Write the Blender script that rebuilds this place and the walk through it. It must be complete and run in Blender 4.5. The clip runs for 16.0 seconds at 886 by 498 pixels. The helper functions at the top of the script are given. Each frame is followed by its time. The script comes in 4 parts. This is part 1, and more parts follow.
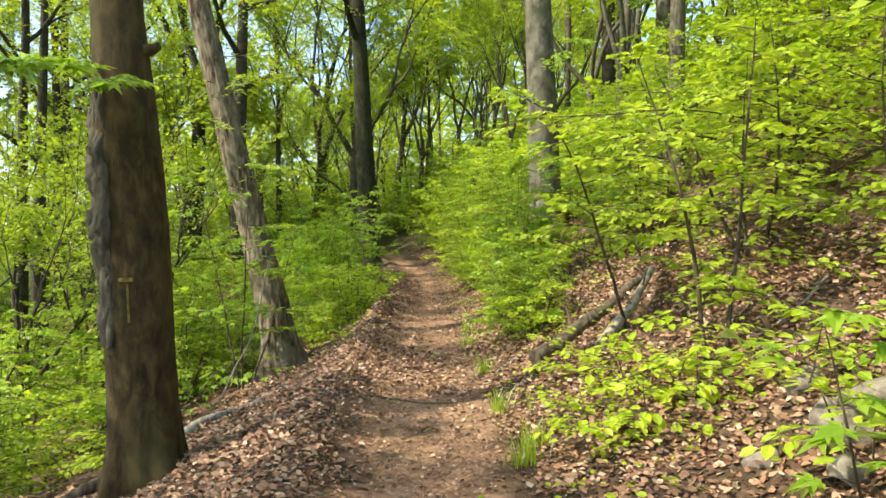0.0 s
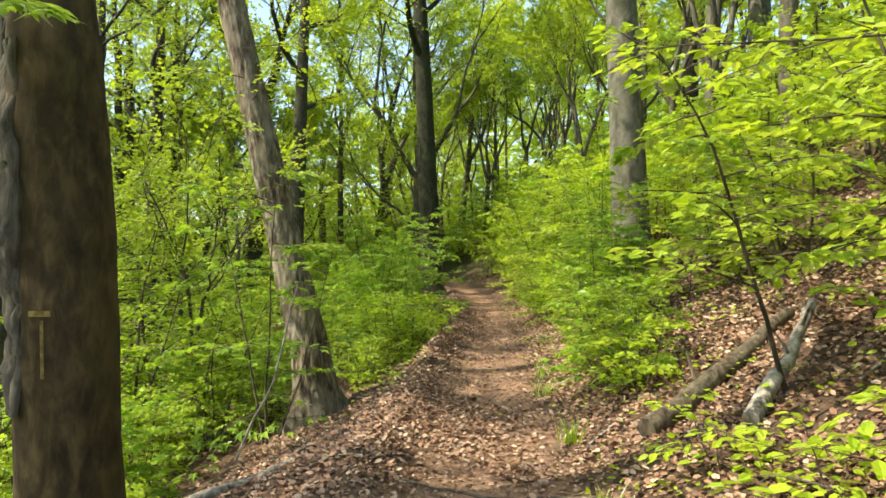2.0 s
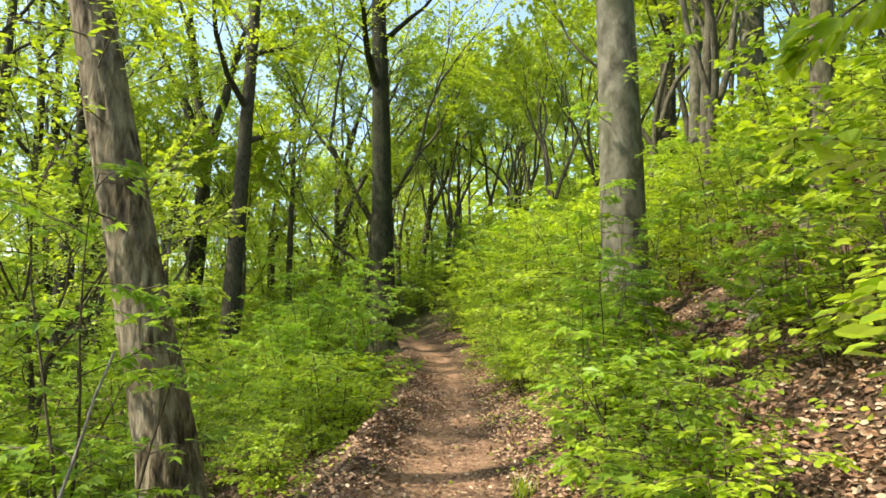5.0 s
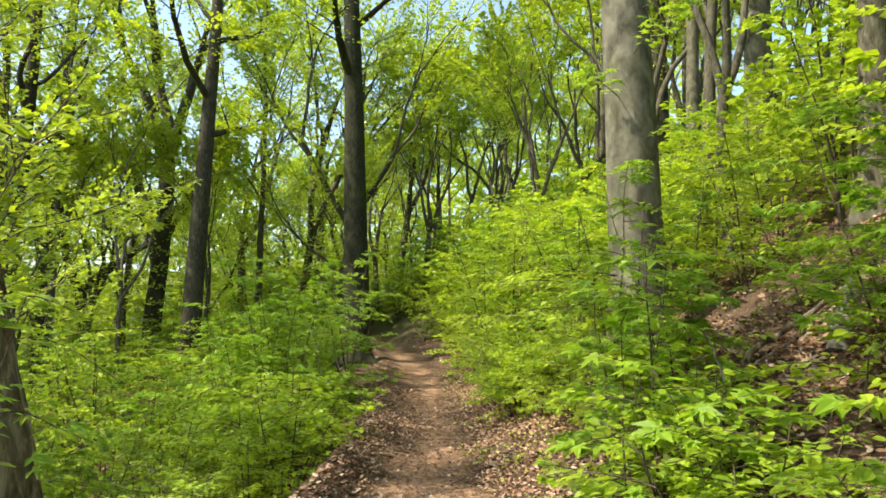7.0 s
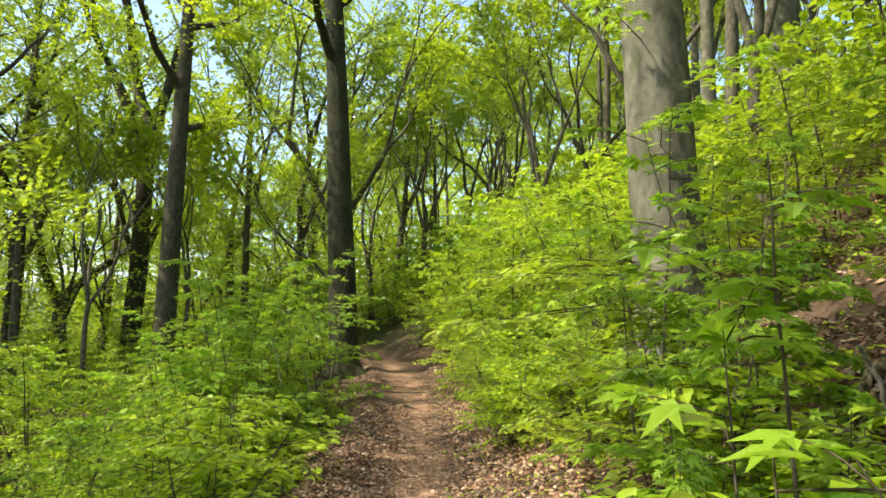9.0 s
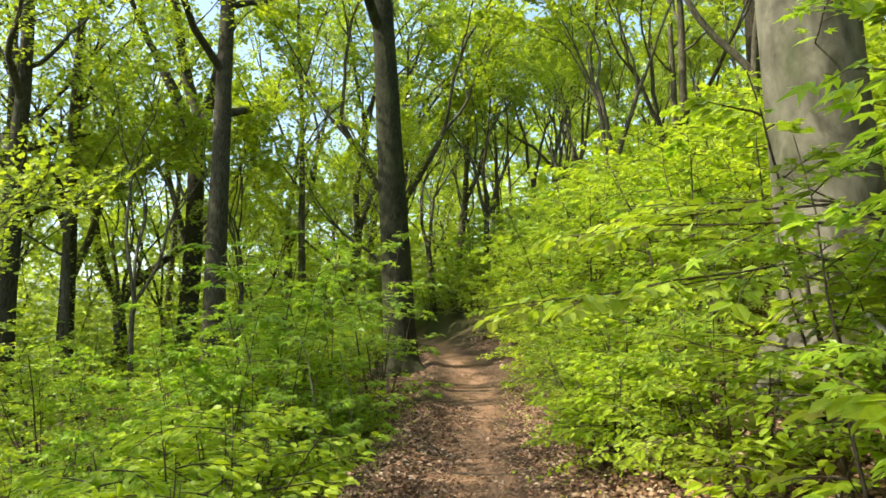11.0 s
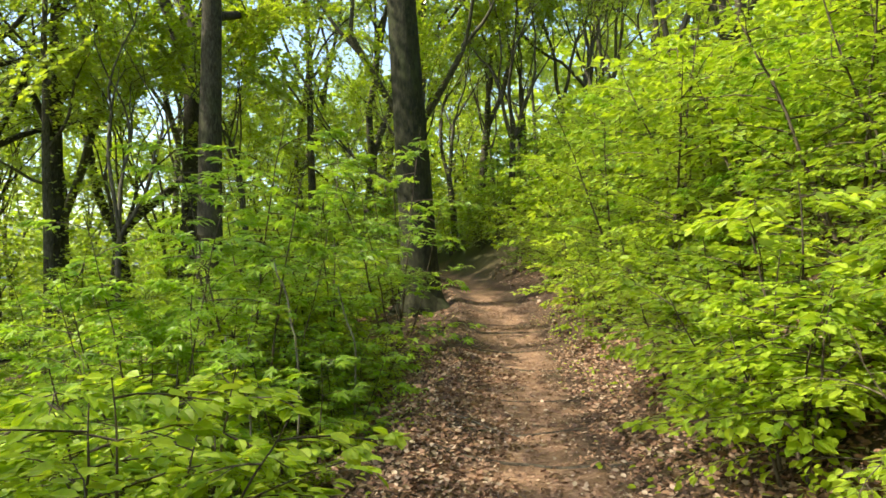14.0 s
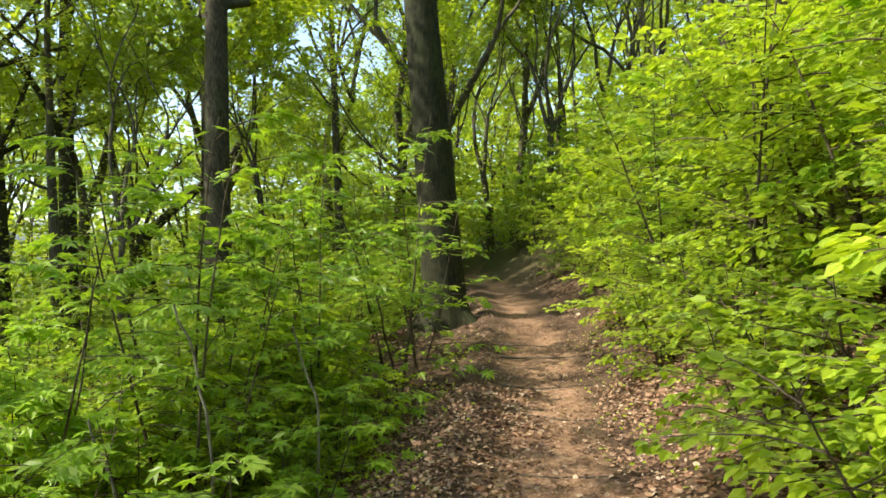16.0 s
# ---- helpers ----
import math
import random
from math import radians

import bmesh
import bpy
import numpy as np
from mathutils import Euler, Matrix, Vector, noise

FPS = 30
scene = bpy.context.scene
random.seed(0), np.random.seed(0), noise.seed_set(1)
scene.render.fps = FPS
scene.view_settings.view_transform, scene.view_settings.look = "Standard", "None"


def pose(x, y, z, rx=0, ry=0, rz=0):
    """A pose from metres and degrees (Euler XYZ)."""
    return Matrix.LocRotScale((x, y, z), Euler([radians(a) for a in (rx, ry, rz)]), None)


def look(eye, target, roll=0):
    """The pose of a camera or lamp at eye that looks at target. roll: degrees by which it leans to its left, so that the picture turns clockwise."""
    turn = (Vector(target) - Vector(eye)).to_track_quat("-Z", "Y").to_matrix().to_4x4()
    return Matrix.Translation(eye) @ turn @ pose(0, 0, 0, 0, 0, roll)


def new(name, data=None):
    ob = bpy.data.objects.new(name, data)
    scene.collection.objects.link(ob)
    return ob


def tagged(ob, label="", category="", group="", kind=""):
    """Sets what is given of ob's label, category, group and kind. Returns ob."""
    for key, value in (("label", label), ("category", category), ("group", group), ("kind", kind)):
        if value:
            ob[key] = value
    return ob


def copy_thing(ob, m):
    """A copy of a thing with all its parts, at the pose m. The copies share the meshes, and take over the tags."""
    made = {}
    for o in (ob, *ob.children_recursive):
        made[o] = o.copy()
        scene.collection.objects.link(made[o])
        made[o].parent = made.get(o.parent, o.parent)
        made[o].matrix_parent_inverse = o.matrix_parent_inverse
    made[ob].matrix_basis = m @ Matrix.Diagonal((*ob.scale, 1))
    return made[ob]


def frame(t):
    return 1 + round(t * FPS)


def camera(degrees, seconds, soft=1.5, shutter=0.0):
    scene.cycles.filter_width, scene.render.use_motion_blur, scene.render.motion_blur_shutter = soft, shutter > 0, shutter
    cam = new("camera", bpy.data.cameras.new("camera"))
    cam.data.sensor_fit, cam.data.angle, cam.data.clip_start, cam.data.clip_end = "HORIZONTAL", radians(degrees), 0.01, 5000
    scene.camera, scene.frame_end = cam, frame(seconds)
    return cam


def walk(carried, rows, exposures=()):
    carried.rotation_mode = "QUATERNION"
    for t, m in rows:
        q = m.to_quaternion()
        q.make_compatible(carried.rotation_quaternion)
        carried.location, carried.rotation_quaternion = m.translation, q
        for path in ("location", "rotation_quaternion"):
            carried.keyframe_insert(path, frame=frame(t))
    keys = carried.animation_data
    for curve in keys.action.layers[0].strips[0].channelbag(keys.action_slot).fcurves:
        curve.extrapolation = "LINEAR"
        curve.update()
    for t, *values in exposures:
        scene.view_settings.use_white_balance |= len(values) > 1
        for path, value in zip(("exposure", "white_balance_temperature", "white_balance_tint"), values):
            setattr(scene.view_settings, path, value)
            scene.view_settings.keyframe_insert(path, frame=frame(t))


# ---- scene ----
cam = camera(62.2, 16.0, soft=1.6)
METRES, EYE, TILT, LEAN, TURN = 17.0, 1.4, 0.0, 0.0, 0.0
ROWS = [
    (0.0, 0.0, 0.0, 0.0, 0.0, 0.0, -0.0),
    (0.5, 0.0003, 0.0303, -0.0007, 1.99, 0.92, 0.11),
    (1.0, -0.0014, 0.0618, -0.0013, 4.59, 1.36, -0.06),
    (1.5, -0.0011, 0.0937, -0.0016, 4.91, 1.65, -0.18),
    (2.0, -0.003, 0.1239, -0.002, 5.12, 2.16, -0.36),
    (2.5, -0.0069, 0.1517, -0.001, 4.15, 3.69, -0.77),
    (3.0, -0.0089, 0.1823, 0.0009, 2.57, 5.15, -1.34),
    (3.5, -0.0106, 0.2168, 0.0018, 2.51, 5.78, -1.53),
    (4.0, -0.0083, 0.2515, 0.0028, 2.57, 6.03, -1.63),
    (6.5, -0.0055, 0.4046, 0.0097, 0.92, 6.47, -1.16),
    (7.0, -0.0073, 0.4365, 0.0125, 0.5, 6.59, -1.11),
    (7.5, -0.0039, 0.4699, 0.0114, -1.06, 6.63, -0.67),
    (8.0, 0.0003, 0.5026, 0.0122, -1.57, 6.66, -0.55),
    (8.5, 0.0042, 0.5345, 0.0145, -1.78, 6.67, -0.48),
    (9.0, 0.0065, 0.5652, 0.0168, 0.69, 6.95, -0.28),
    (11.5, 0.0062, 0.7234, 0.0165, 6.06, 6.14, 0.96),
    (12.0, 0.0023, 0.7513, 0.0167, 6.2, 5.94, 1.07),
    (12.5, -0.0024, 0.7801, 0.0169, 6.14, 5.64, 1.15),
    (13.0, -0.0098, 0.8103, 0.0123, 6.11, 5.45, 1.23),
    (13.5, -0.015, 0.8392, 0.01, 6.03, 4.17, 1.27),
    (14.0, -0.0228, 0.8681, 0.0099, 7.36, 1.45, 1.39),
    (14.5, -0.0274, 0.8957, 0.0119, 8.95, -0.1, 1.7),
    (15.0, -0.0203, 0.9272, 0.0191, 10.38, -0.49, 2.1),
    (15.5, -0.0176, 0.9589, 0.0219, 10.54, 0.01, 2.19),
    (16.0, -0.0155, 0.9918, 0.024, 10.73, 1.34, 2.06),
]
walk(cam, [(t, pose(0, 0, EYE, TILT, LEAN, TURN) @ pose(METRES * x, METRES * y, METRES * z, 90 + pitch, roll, yaw)) for t, x, y, z, yaw, pitch, roll in ROWS])
# ---- light ----
SUN_AZ, SUN_EL = 252.0, 49.0   # degrees clockwise from +y, degrees above the horizon
world = bpy.data.worlds.new("sky")
scene.world = world
world.use_nodes = True
wn = world.node_tree.nodes
sky = wn.new("ShaderNodeTexSky")
sky.sky_type = "NISHITA"
sky.sun_disc = False
sky.sun_elevation = radians(SUN_EL)
sky.sun_rotation = radians(SUN_AZ)
sky.dust_density = 2.2
wn["Background"].inputs[1].default_value = 0.15
world.node_tree.links.new(sky.outputs[0], wn["Background"].inputs[0])
sun = new("sun", bpy.data.lights.new("sun", "SUN"))
sun.data.energy, sun.data.angle, sun.data.color = 3.0, radians(0.5), (1.0, 0.92, 0.77)
sun_dir = Vector((math.sin(radians(SUN_AZ)) * math.cos(radians(SUN_EL)), math.cos(radians(SUN_AZ)) * math.cos(radians(SUN_EL)), math.sin(radians(SUN_EL))))
sun.matrix_world = look(sun_dir * 60, (0, 0, 0))
scene.view_settings.exposure = 1.48


# ---- materials ----
class Nodes:
    """A short way to write node materials."""

    def __init__(self, name):
        self.mat = bpy.data.materials.new(name)
        self.mat.use_nodes = True
        self.tree = self.mat.node_tree
        self.tree.nodes.clear()
        self.out = self.add("ShaderNodeOutputMaterial")

    def add(self, kind, props=None, **inputs):
        node = self.tree.nodes.new(kind)
        props = props or {}
        if "data_type" in props:
            node.data_type = props["data_type"]
        if "blend_type" in props:
            node.blend_type = props["blend_type"]
        if "operation" in props:
            node.operation = props["operation"]
        if "attribute_name" in props:
            node.attribute_name = props["attribute_name"]
        for key, value in inputs.items():
            slot = node.inputs[int(key[1:])] if key[0] == "i" and key[1:].isdigit() else node.inputs[key.replace("_", " ")]
            if isinstance(value, bpy.types.NodeSocket):
                self.tree.links.new(value, slot)
            else:
                slot.default_value = value
        return node

    def coords(self, scale=(1, 1, 1)):
        tc = self.add("ShaderNodeTexCoord")
        return self.add("ShaderNodeMapping", Vector=tc.outputs["Object"], Scale=scale).outputs[0]

    def noise(self, vec, scale, detail=4.0, rough=0.6, distort=0.0):
        return self.add("ShaderNodeTexNoise", Vector=vec, Scale=scale, Detail=detail, Roughness=rough, Distortion=distort).outputs["Fac"]

    def ramp(self, fac, *stops):
        node = self.add("ShaderNodeValToRGB", i0=fac)
        el = node.color_ramp.elements
        while len(el) < len(stops):
            el.new(0.5)
        for e, (p, c) in zip(el, stops):
            e.position = p
            e.color = (*c, 1) if len(c) == 3 else c
        return node.outputs[0]

    def mix(self, fac, a, b, mode="MIX"):
        return self.add("ShaderNodeMix", {"data_type": "RGBA", "blend_type": mode}, i0=fac, i6=a, i7=b).outputs[2]

    def maths(self, op, a, b=0.0):
        return self.add("ShaderNodeMath", {"operation": op}, i0=a, i1=b).outputs[0]

    def bump(self, height, strength, distance):
        return self.add("ShaderNodeBump", Height=height, Strength=strength, Distance=distance).outputs[0]

    def finish(self, shader):
        self.tree.links.new(shader, self.out.inputs[0])
        return self.mat


def bark_material(name, dark, mid, pale, fissure, moss=0.3, depth=0.02, freq=1.0):
    n = Nodes(name)
    streak = n.noise(n.coords((9, 9, 9 / fissure)), 2.2 * freq, 6, 0.62, 0.4)
    fine = n.noise(n.coords((40, 40, 40 / fissure)), 2.0, 4, 0.7)
    patch = n.noise(n.coords((1, 1, 0.7)), 2.3, 5, 0.65)
    col = n.ramp(streak, (0.36, dark), (0.5, mid), (0.66, pale))
    col = n.mix(n.ramp(patch, (0.45, (0, 0, 0)), (0.7, (0.6, 0.6, 0.6))), col, (*pale, 1))
    rnd = n.add("ShaderNodeObjectInfo").outputs["Random"]
    col = n.mix(0.5, col, n.ramp(rnd, (0.0, (0.62, 0.6, 0.56)), (1.0, (1, 1, 1))), "MULTIPLY")
    green = n.noise(n.coords((1.2, 1.2, 0.5)), 1.7, 5, 0.7)
    col = n.mix(n.ramp(green, (0.52, (0, 0, 0)), (0.75, (moss, moss, moss))), col, (0.05, 0.065, 0.018, 1))
    high = n.maths("ADD", n.maths("MULTIPLY", streak, 0.8), n.maths("MULTIPLY", fine, 0.3))
    b = n.add("ShaderNodeBsdfPrincipled", Base_Color=col, Roughness=0.88, Normal=n.bump(high, 0.9, depth))
    b.inputs["Specular IOR Level"].default_value = 0.25
    return n.finish(b.outputs[0])


def leaf_material(name, low, high, glow, gloss=0.42):
    """Thin leaf: diffuse and translucent together, with a light sheen."""
    n = Nodes(name)
    isl = n.add("ShaderNodeNewGeometry").outputs["Random Per Island"]
    rnd = n.add("ShaderNodeObjectInfo").outputs["Random"]
    col = n.ramp(n.maths("ADD", n.maths("MULTIPLY", isl, 0.6), n.maths("MULTIPLY", rnd, 0.4)), (0.05, low), (0.95, high))
    vein = n.noise(n.coords((1, 1, 1)), 60, 3, 0.6)
    col = n.mix(0.35, col, n.ramp(vein, (0.3, (0.6, 0.6, 0.6)), (0.7, (1.2, 1.2, 1.1))), "MULTIPLY")
    thru = n.mix(1.0, col, (*glow, 1), "MULTIPLY")
    dif = n.add("ShaderNodeBsdfDiffuse", Color=col)
    tra = n.add("ShaderNodeBsdfTranslucent", Color=thru)
    both = n.add("ShaderNodeAddShader", i0=dif.outputs[0], i1=tra.outputs[0])
    glo = n.add("ShaderNodeBsdfGlossy", Color=(1, 1, 1, 1), Roughness=gloss)
    fre = n.add("ShaderNodeFresnel", IOR=1.4).outputs[0]
    both = n.add("ShaderNodeMixShader", i0=n.maths("MULTIPLY", fre, 0.32), i1=both.outputs[0], i2=glo.outputs[0])
    return n.finish(both.outputs[0])


def litter_material(name):
    n = Nodes(name)
    isl = n.add("ShaderNodeNewGeometry").outputs["Random Per Island"]
    col = n.ramp(isl, (0.0, (0.09, 0.046, 0.023)), (0.35, (0.23, 0.115, 0.055)), (0.75, (0.33, 0.198, 0.108)), (1.0, (0.48, 0.37, 0.245)))
    grain = n.noise(n.coords((1, 1, 1)), 70, 3, 0.6)
    col = n.mix(0.5, col, n.ramp(grain, (0.3, (0.55, 0.55, 0.55)), (0.7, (1.15, 1.15, 1.15))), "MULTIPLY")
    b = n.add("ShaderNodeBsdfPrincipled", Base_Color=col, Roughness=0.7)
    return n.finish(b.outputs[0])


def soil_material(name):
    n = Nodes(name)
    at = n.add("ShaderNodeAttribute", {"attribute_name": "trodden"}).outputs["Fac"]
    c = n.coords((1, 1, 1))
    big, fine, grit = n.noise(c, 1.3, 5, 0.6), n.noise(c, 14, 6, 0.7), n.noise(c, 90, 4, 0.7)
    path = n.ramp(fine, (0.28, (0.14, 0.074, 0.038)), (0.5, (0.33, 0.195, 0.112)), (0.72, (0.5, 0.34, 0.215)))
    path = n.mix(n.ramp(big, (0.4, (0, 0, 0)), (0.7, (0.6, 0.6, 0.6))), path, (0.15, 0.09, 0.05, 1))
    duff = n.ramp(fine, (0.3, (0.033, 0.021, 0.012)), (0.52, (0.1, 0.062, 0.036)), (0.75, (0.2, 0.13, 0.08)))
    duff = n.mix(n.ramp(big, (0.5, (0, 0, 0)), (0.75, (0.5, 0.5, 0.5))), duff, (0.05, 0.055, 0.02, 1))
    green = n.add("ShaderNodeAttribute", {"attribute_name": "cover"}).outputs["Fac"]
    duff = n.mix(n.maths("MULTIPLY", green, n.ramp(fine, (0.35, (0.5, 0.5, 0.5)), (0.6, (1, 1, 1)))), duff, (0.07, 0.1, 0.02, 1))
    col = n.mix(at, duff, path)
    col = n.mix(0.6, col, n.ramp(grit, (0.3, (0.5, 0.5, 0.5)), (0.7, (1.2, 1.2, 1.2))), "MULTIPLY")
    high = n.maths("ADD", fine, n.maths("MULTIPLY", grit, 0.5))
    b = n.add("ShaderNodeBsdfPrincipled", Base_Color=col, Roughness=0.92, Normal=n.bump(high, 0.8, 0.03))
    b.inputs["Specular IOR Level"].default_value = 0.2
    return n.finish(b.outputs[0])


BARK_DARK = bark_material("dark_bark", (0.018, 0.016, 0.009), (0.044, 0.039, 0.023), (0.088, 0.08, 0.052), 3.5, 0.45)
BARK_FAR = bark_material("grey_brown_bark", (0.035, 0.03, 0.018), (0.085, 0.075, 0.048), (0.16, 0.145, 0.1), 3.5, 0.5)
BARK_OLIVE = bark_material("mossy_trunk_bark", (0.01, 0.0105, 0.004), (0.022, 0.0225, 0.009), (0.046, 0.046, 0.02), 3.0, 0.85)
BARK_BEECH = bark_material("beech_bark", (0.05, 0.047, 0.03), (0.11, 0.103, 0.07), (0.2, 0.188, 0.135), 1.8, 0.95, 0.006, 0.3)
BARK_BROWN = bark_material("brown_bark", (0.026, 0.018, 0.006), (0.06, 0.042, 0.014), (0.115, 0.084, 0.03), 2.4, 0.6, 0.012, 0.6)
BARK_ROUGH = bark_material("fissured_bark", (0.03, 0.021, 0.012), (0.16, 0.122, 0.075), (0.44, 0.38, 0.27), 4.5, 0.2, 0.06, 0.75)
TWIG = bark_material("twig_bark", (0.03, 0.022, 0.013), (0.075, 0.058, 0.036), (0.15, 0.12, 0.08), 3.0, 0.1, 0.004)
DEADWOOD = bark_material("dead_wood", (0.07, 0.058, 0.04), (0.22, 0.195, 0.15), (0.42, 0.39, 0.32), 6.0, 0.25, 0.014)
STONE = bark_material("weathered_stone", (0.11, 0.09, 0.066), (0.2, 0.17, 0.13), (0.3, 0.265, 0.21), 0.8, 0.25, 0.012, 0.6)
MOSSY = bark_material("mossy_wood", (0.03, 0.022, 0.013), (0.085, 0.065, 0.04), (0.17, 0.14, 0.09), 4.0, 0.95, 0.02)
LEAF = leaf_material("beech_leaf", (0.07, 0.118, 0.008), (0.188, 0.245, 0.014), (1.8, 1.7, 0.75))
LEAF_YOUNG = leaf_material("young_leaf", (0.1, 0.16, 0.009), (0.225, 0.28, 0.016), (1.75, 1.65, 0.7))
LEAF_MAPLE = leaf_material("maple_leaf", (0.064, 0.118, 0.011), (0.162, 0.238, 0.018), (1.75, 1.7, 0.75), 0.36)
LEAF_CANOPY = leaf_material("canopy_leaf", (0.093, 0.138, 0.01), (0.218, 0.264, 0.018), (1.72, 1.66, 0.75), 0.5)
LITTER = litter_material("dead_leaves")
SOIL = soil_material("forest_soil")
# Aerial haze is painted into the hills' colour as a pale blue-grey.
HAZE_TINTED_HILL = bark_material("haze_tinted_hill", (0.16, 0.19, 0.2), (0.21, 0.24, 0.25), (0.26, 0.29, 0.29), 0.4, 0.1, 0.5)
PAINT = bark_material("faded_paint", (0.09, 0.066, 0.02), (0.24, 0.18, 0.045), (0.4, 0.31, 0.08), 1.5, 0.5, 0.01)


# ---- mesh tools ----
def build(name, verts, faces, material, parent=None, label="", smooth=True):
    """One mesh object from arrays: verts (n, 3), faces a list of arrays with a fixed number of corners each."""
    me = bpy.data.meshes.new(name)
    verts = np.asarray(verts, dtype=np.float32)
    me.vertices.add(len(verts))
    me.vertices.foreach_set("co", verts.ravel())
    faces = [np.asarray(f, dtype=np.int32) for f in faces if len(f)]
    loops = np.concatenate([f.ravel() for f in faces])
    sizes = np.concatenate([np.full(len(f), f.shape[1], dtype=np.int32) for f in faces])
    me.loops.add(len(loops))
    me.loops.foreach_set("vertex_index", loops)
    me.polygons.add(len(sizes))
    me.polygons.foreach_set("loop_start", np.concatenate([[0], np.cumsum(sizes)[:-1]]).astype(np.int32))
    me.polygons.foreach_set("use_smooth", np.full(len(sizes), smooth))
    me.update(calc_edges=True)
    me.materials.append(material)
    ob = new(name, me)
    if parent is not None:
        ob.parent = parent
    if label:
        tagged(ob, label)
    return ob


class Shape:
    """Gathers tubes and faces into one mesh."""

    def __init__(self):
        self.v, self.f, self.n = [], {3: [], 4: []}, 0

    def add(self, verts, faces):
        verts, faces = np.asarray(verts, dtype=float), np.asarray(faces)
        self.v.append(verts)
        self.f[faces.shape[1]].append(faces + self.n)
        self.n += len(verts)

    def tube(self, pts, radii, sides=6, rng=None, rough=0.0, close=True, roots=0.0, ridges=0.0, count=14):
        pts = np.asarray(pts, dtype=float)
        k = len(pts)
        tan = np.gradient(pts, axis=0)
        tan /= np.linalg.norm(tan, axis=1)[:, None] + 1e-9
        ref = np.array([1.0, 0, 0]) if abs(tan[0, 0]) < 0.8 else np.array([0, 1.0, 0])
        a = np.cross(tan, ref)
        a /= np.linalg.norm(a, axis=1)[:, None]
        b = np.cross(tan, a)
        th = np.linspace(0, 2 * np.pi, sides, endpoint=False)
        rad = np.asarray(radii, dtype=float)[:, None] * np.ones(sides)
        if rng is not None and rough:
            wave = sum(np.sin(m * th[None, :] + rng.uniform(0, 6) + rng.uniform(-1, 1) * np.linspace(0, 6, k)[:, None]) / m for m in (1, 2, 3, 5))
            rad = rad * (1 + rough * wave + rough * 0.4 * rng.uniform(-1, 1, (k, sides)))
        if ridges:
            h = pts[:, 2][:, None]
            turn = count * th[None, :] / 2 + 1.1 * np.sin(1.7 * h + 3 * th[None, :]) + 0.7 * np.sin(4.3 * h + 1)
            rad = rad * (1 + ridges * (np.abs(np.sin(turn)) - 0.6) * (0.7 + 0.5 * np.sin(9 * h + 5 * th[None, :])))
        if roots:
            lobes = np.maximum(0, np.sin(5 * th + rng.uniform(0, 6)) + 0.4 * np.sin(3 * th + 1))
            rad = rad * (1 + roots * 2 * np.exp(-np.maximum(pts[:, 2], 0) / 0.22)[:, None] * lobes[None, :])
        ring = pts[:, None, :] + rad[..., None] * (np.cos(th)[None, :, None] * a[:, None, :] + np.sin(th)[None, :, None] * b[:, None, :])
        i, j = np.meshgrid(np.arange(k - 1), np.arange(sides), indexing="ij")
        j2 = (j + 1) % sides
        q = np.stack([i * sides + j, i * sides + j2, (i + 1) * sides + j2, (i + 1) * sides + j], -1).reshape(-1, 4)
        self.add(ring.reshape(-1, 3), q)
        if close:
            for end, row in ((0, 0), (k - 1, k - 1)):
                o = self.n
                self.add(np.vstack([ring[row], pts[end][None]]), [(m, (m + 1) % sides, sides) for m in range(sides)])
        return self

    def make(self, name, material, parent=None, label="", smooth=True):
        f = [np.concatenate(x) for x in self.f.values() if x]
        return build(name, np.concatenate(self.v), f, material, parent, label, smooth)


BEECH_OUTLINE = np.array([(0, 0, 0), (0.3, 0.28, 0.07), (0.27, 0.68, 0.06), (0, 1.0, -0.06), (-0.27, 0.68, 0.06), (-0.3, 0.28, 0.07)])
BEECH_FACES = np.array([(0, 1, 2, 3), (0, 3, 4, 5)])
MAPLE_OUTLINE = np.array([(0, 0, 0), (0.2, -0.08, 0.02), (0.5, 0.06, -0.04), (0.2, 0.2, 0.05), (0.62, 0.58, -0.08), (0.19, 0.46, 0.06), (0.0, 1.0, -0.1),
                          (-0.19, 0.46, 0.06), (-0.62, 0.58, -0.08), (-0.2, 0.2, 0.05), (-0.5, 0.06, -0.04), (-0.2, -0.08, 0.02)])
MAPLE_FACES = np.array([(0, 1, 2, 3), (0, 3, 4, 5), (0, 5, 6, 7), (0, 7, 8, 9), (0, 9, 10, 11)])
CLUMP_OUTLINE = np.array([(0, 0, 0), (0.42, 0.45, 0.06), (0.02, 1.0, -0.06), (-0.38, 0.5, 0.08)])
CLUMP_FACES = np.array([(0, 1, 2, 3)])
CURL_OUTLINE = np.array([(0, 0, 0.02), (0.3, 0.25, 0.16), (0.26, 0.7, 0.24), (0.03, 1.0, 0.16), (-0.25, 0.66, 0.06), (-0.27, 0.3, 0.12)])


def leaf_cloud(pos, direction, up, size, outline, faces):
    """Many leaves: each at pos, pointing along direction, its face towards up."""
    d = direction / (np.linalg.norm(direction, axis=1)[:, None] + 1e-9)
    s = np.cross(d, up)
    s /= np.linalg.norm(s, axis=1)[:, None] + 1e-9
    u = np.cross(s, d)
    o = outline[None] * size[:, None, None]
    v = pos[:, None, :] + o[..., 0:1] * s[:, None, :] + o[..., 1:2] * d[:, None, :] + o[..., 2:3] * u[:, None, :]
    f = faces[None] + (np.arange(len(pos)) * len(outline))[:, None, None]
    return v.reshape(-1, 3), f.reshape(-1, faces.shape[1])


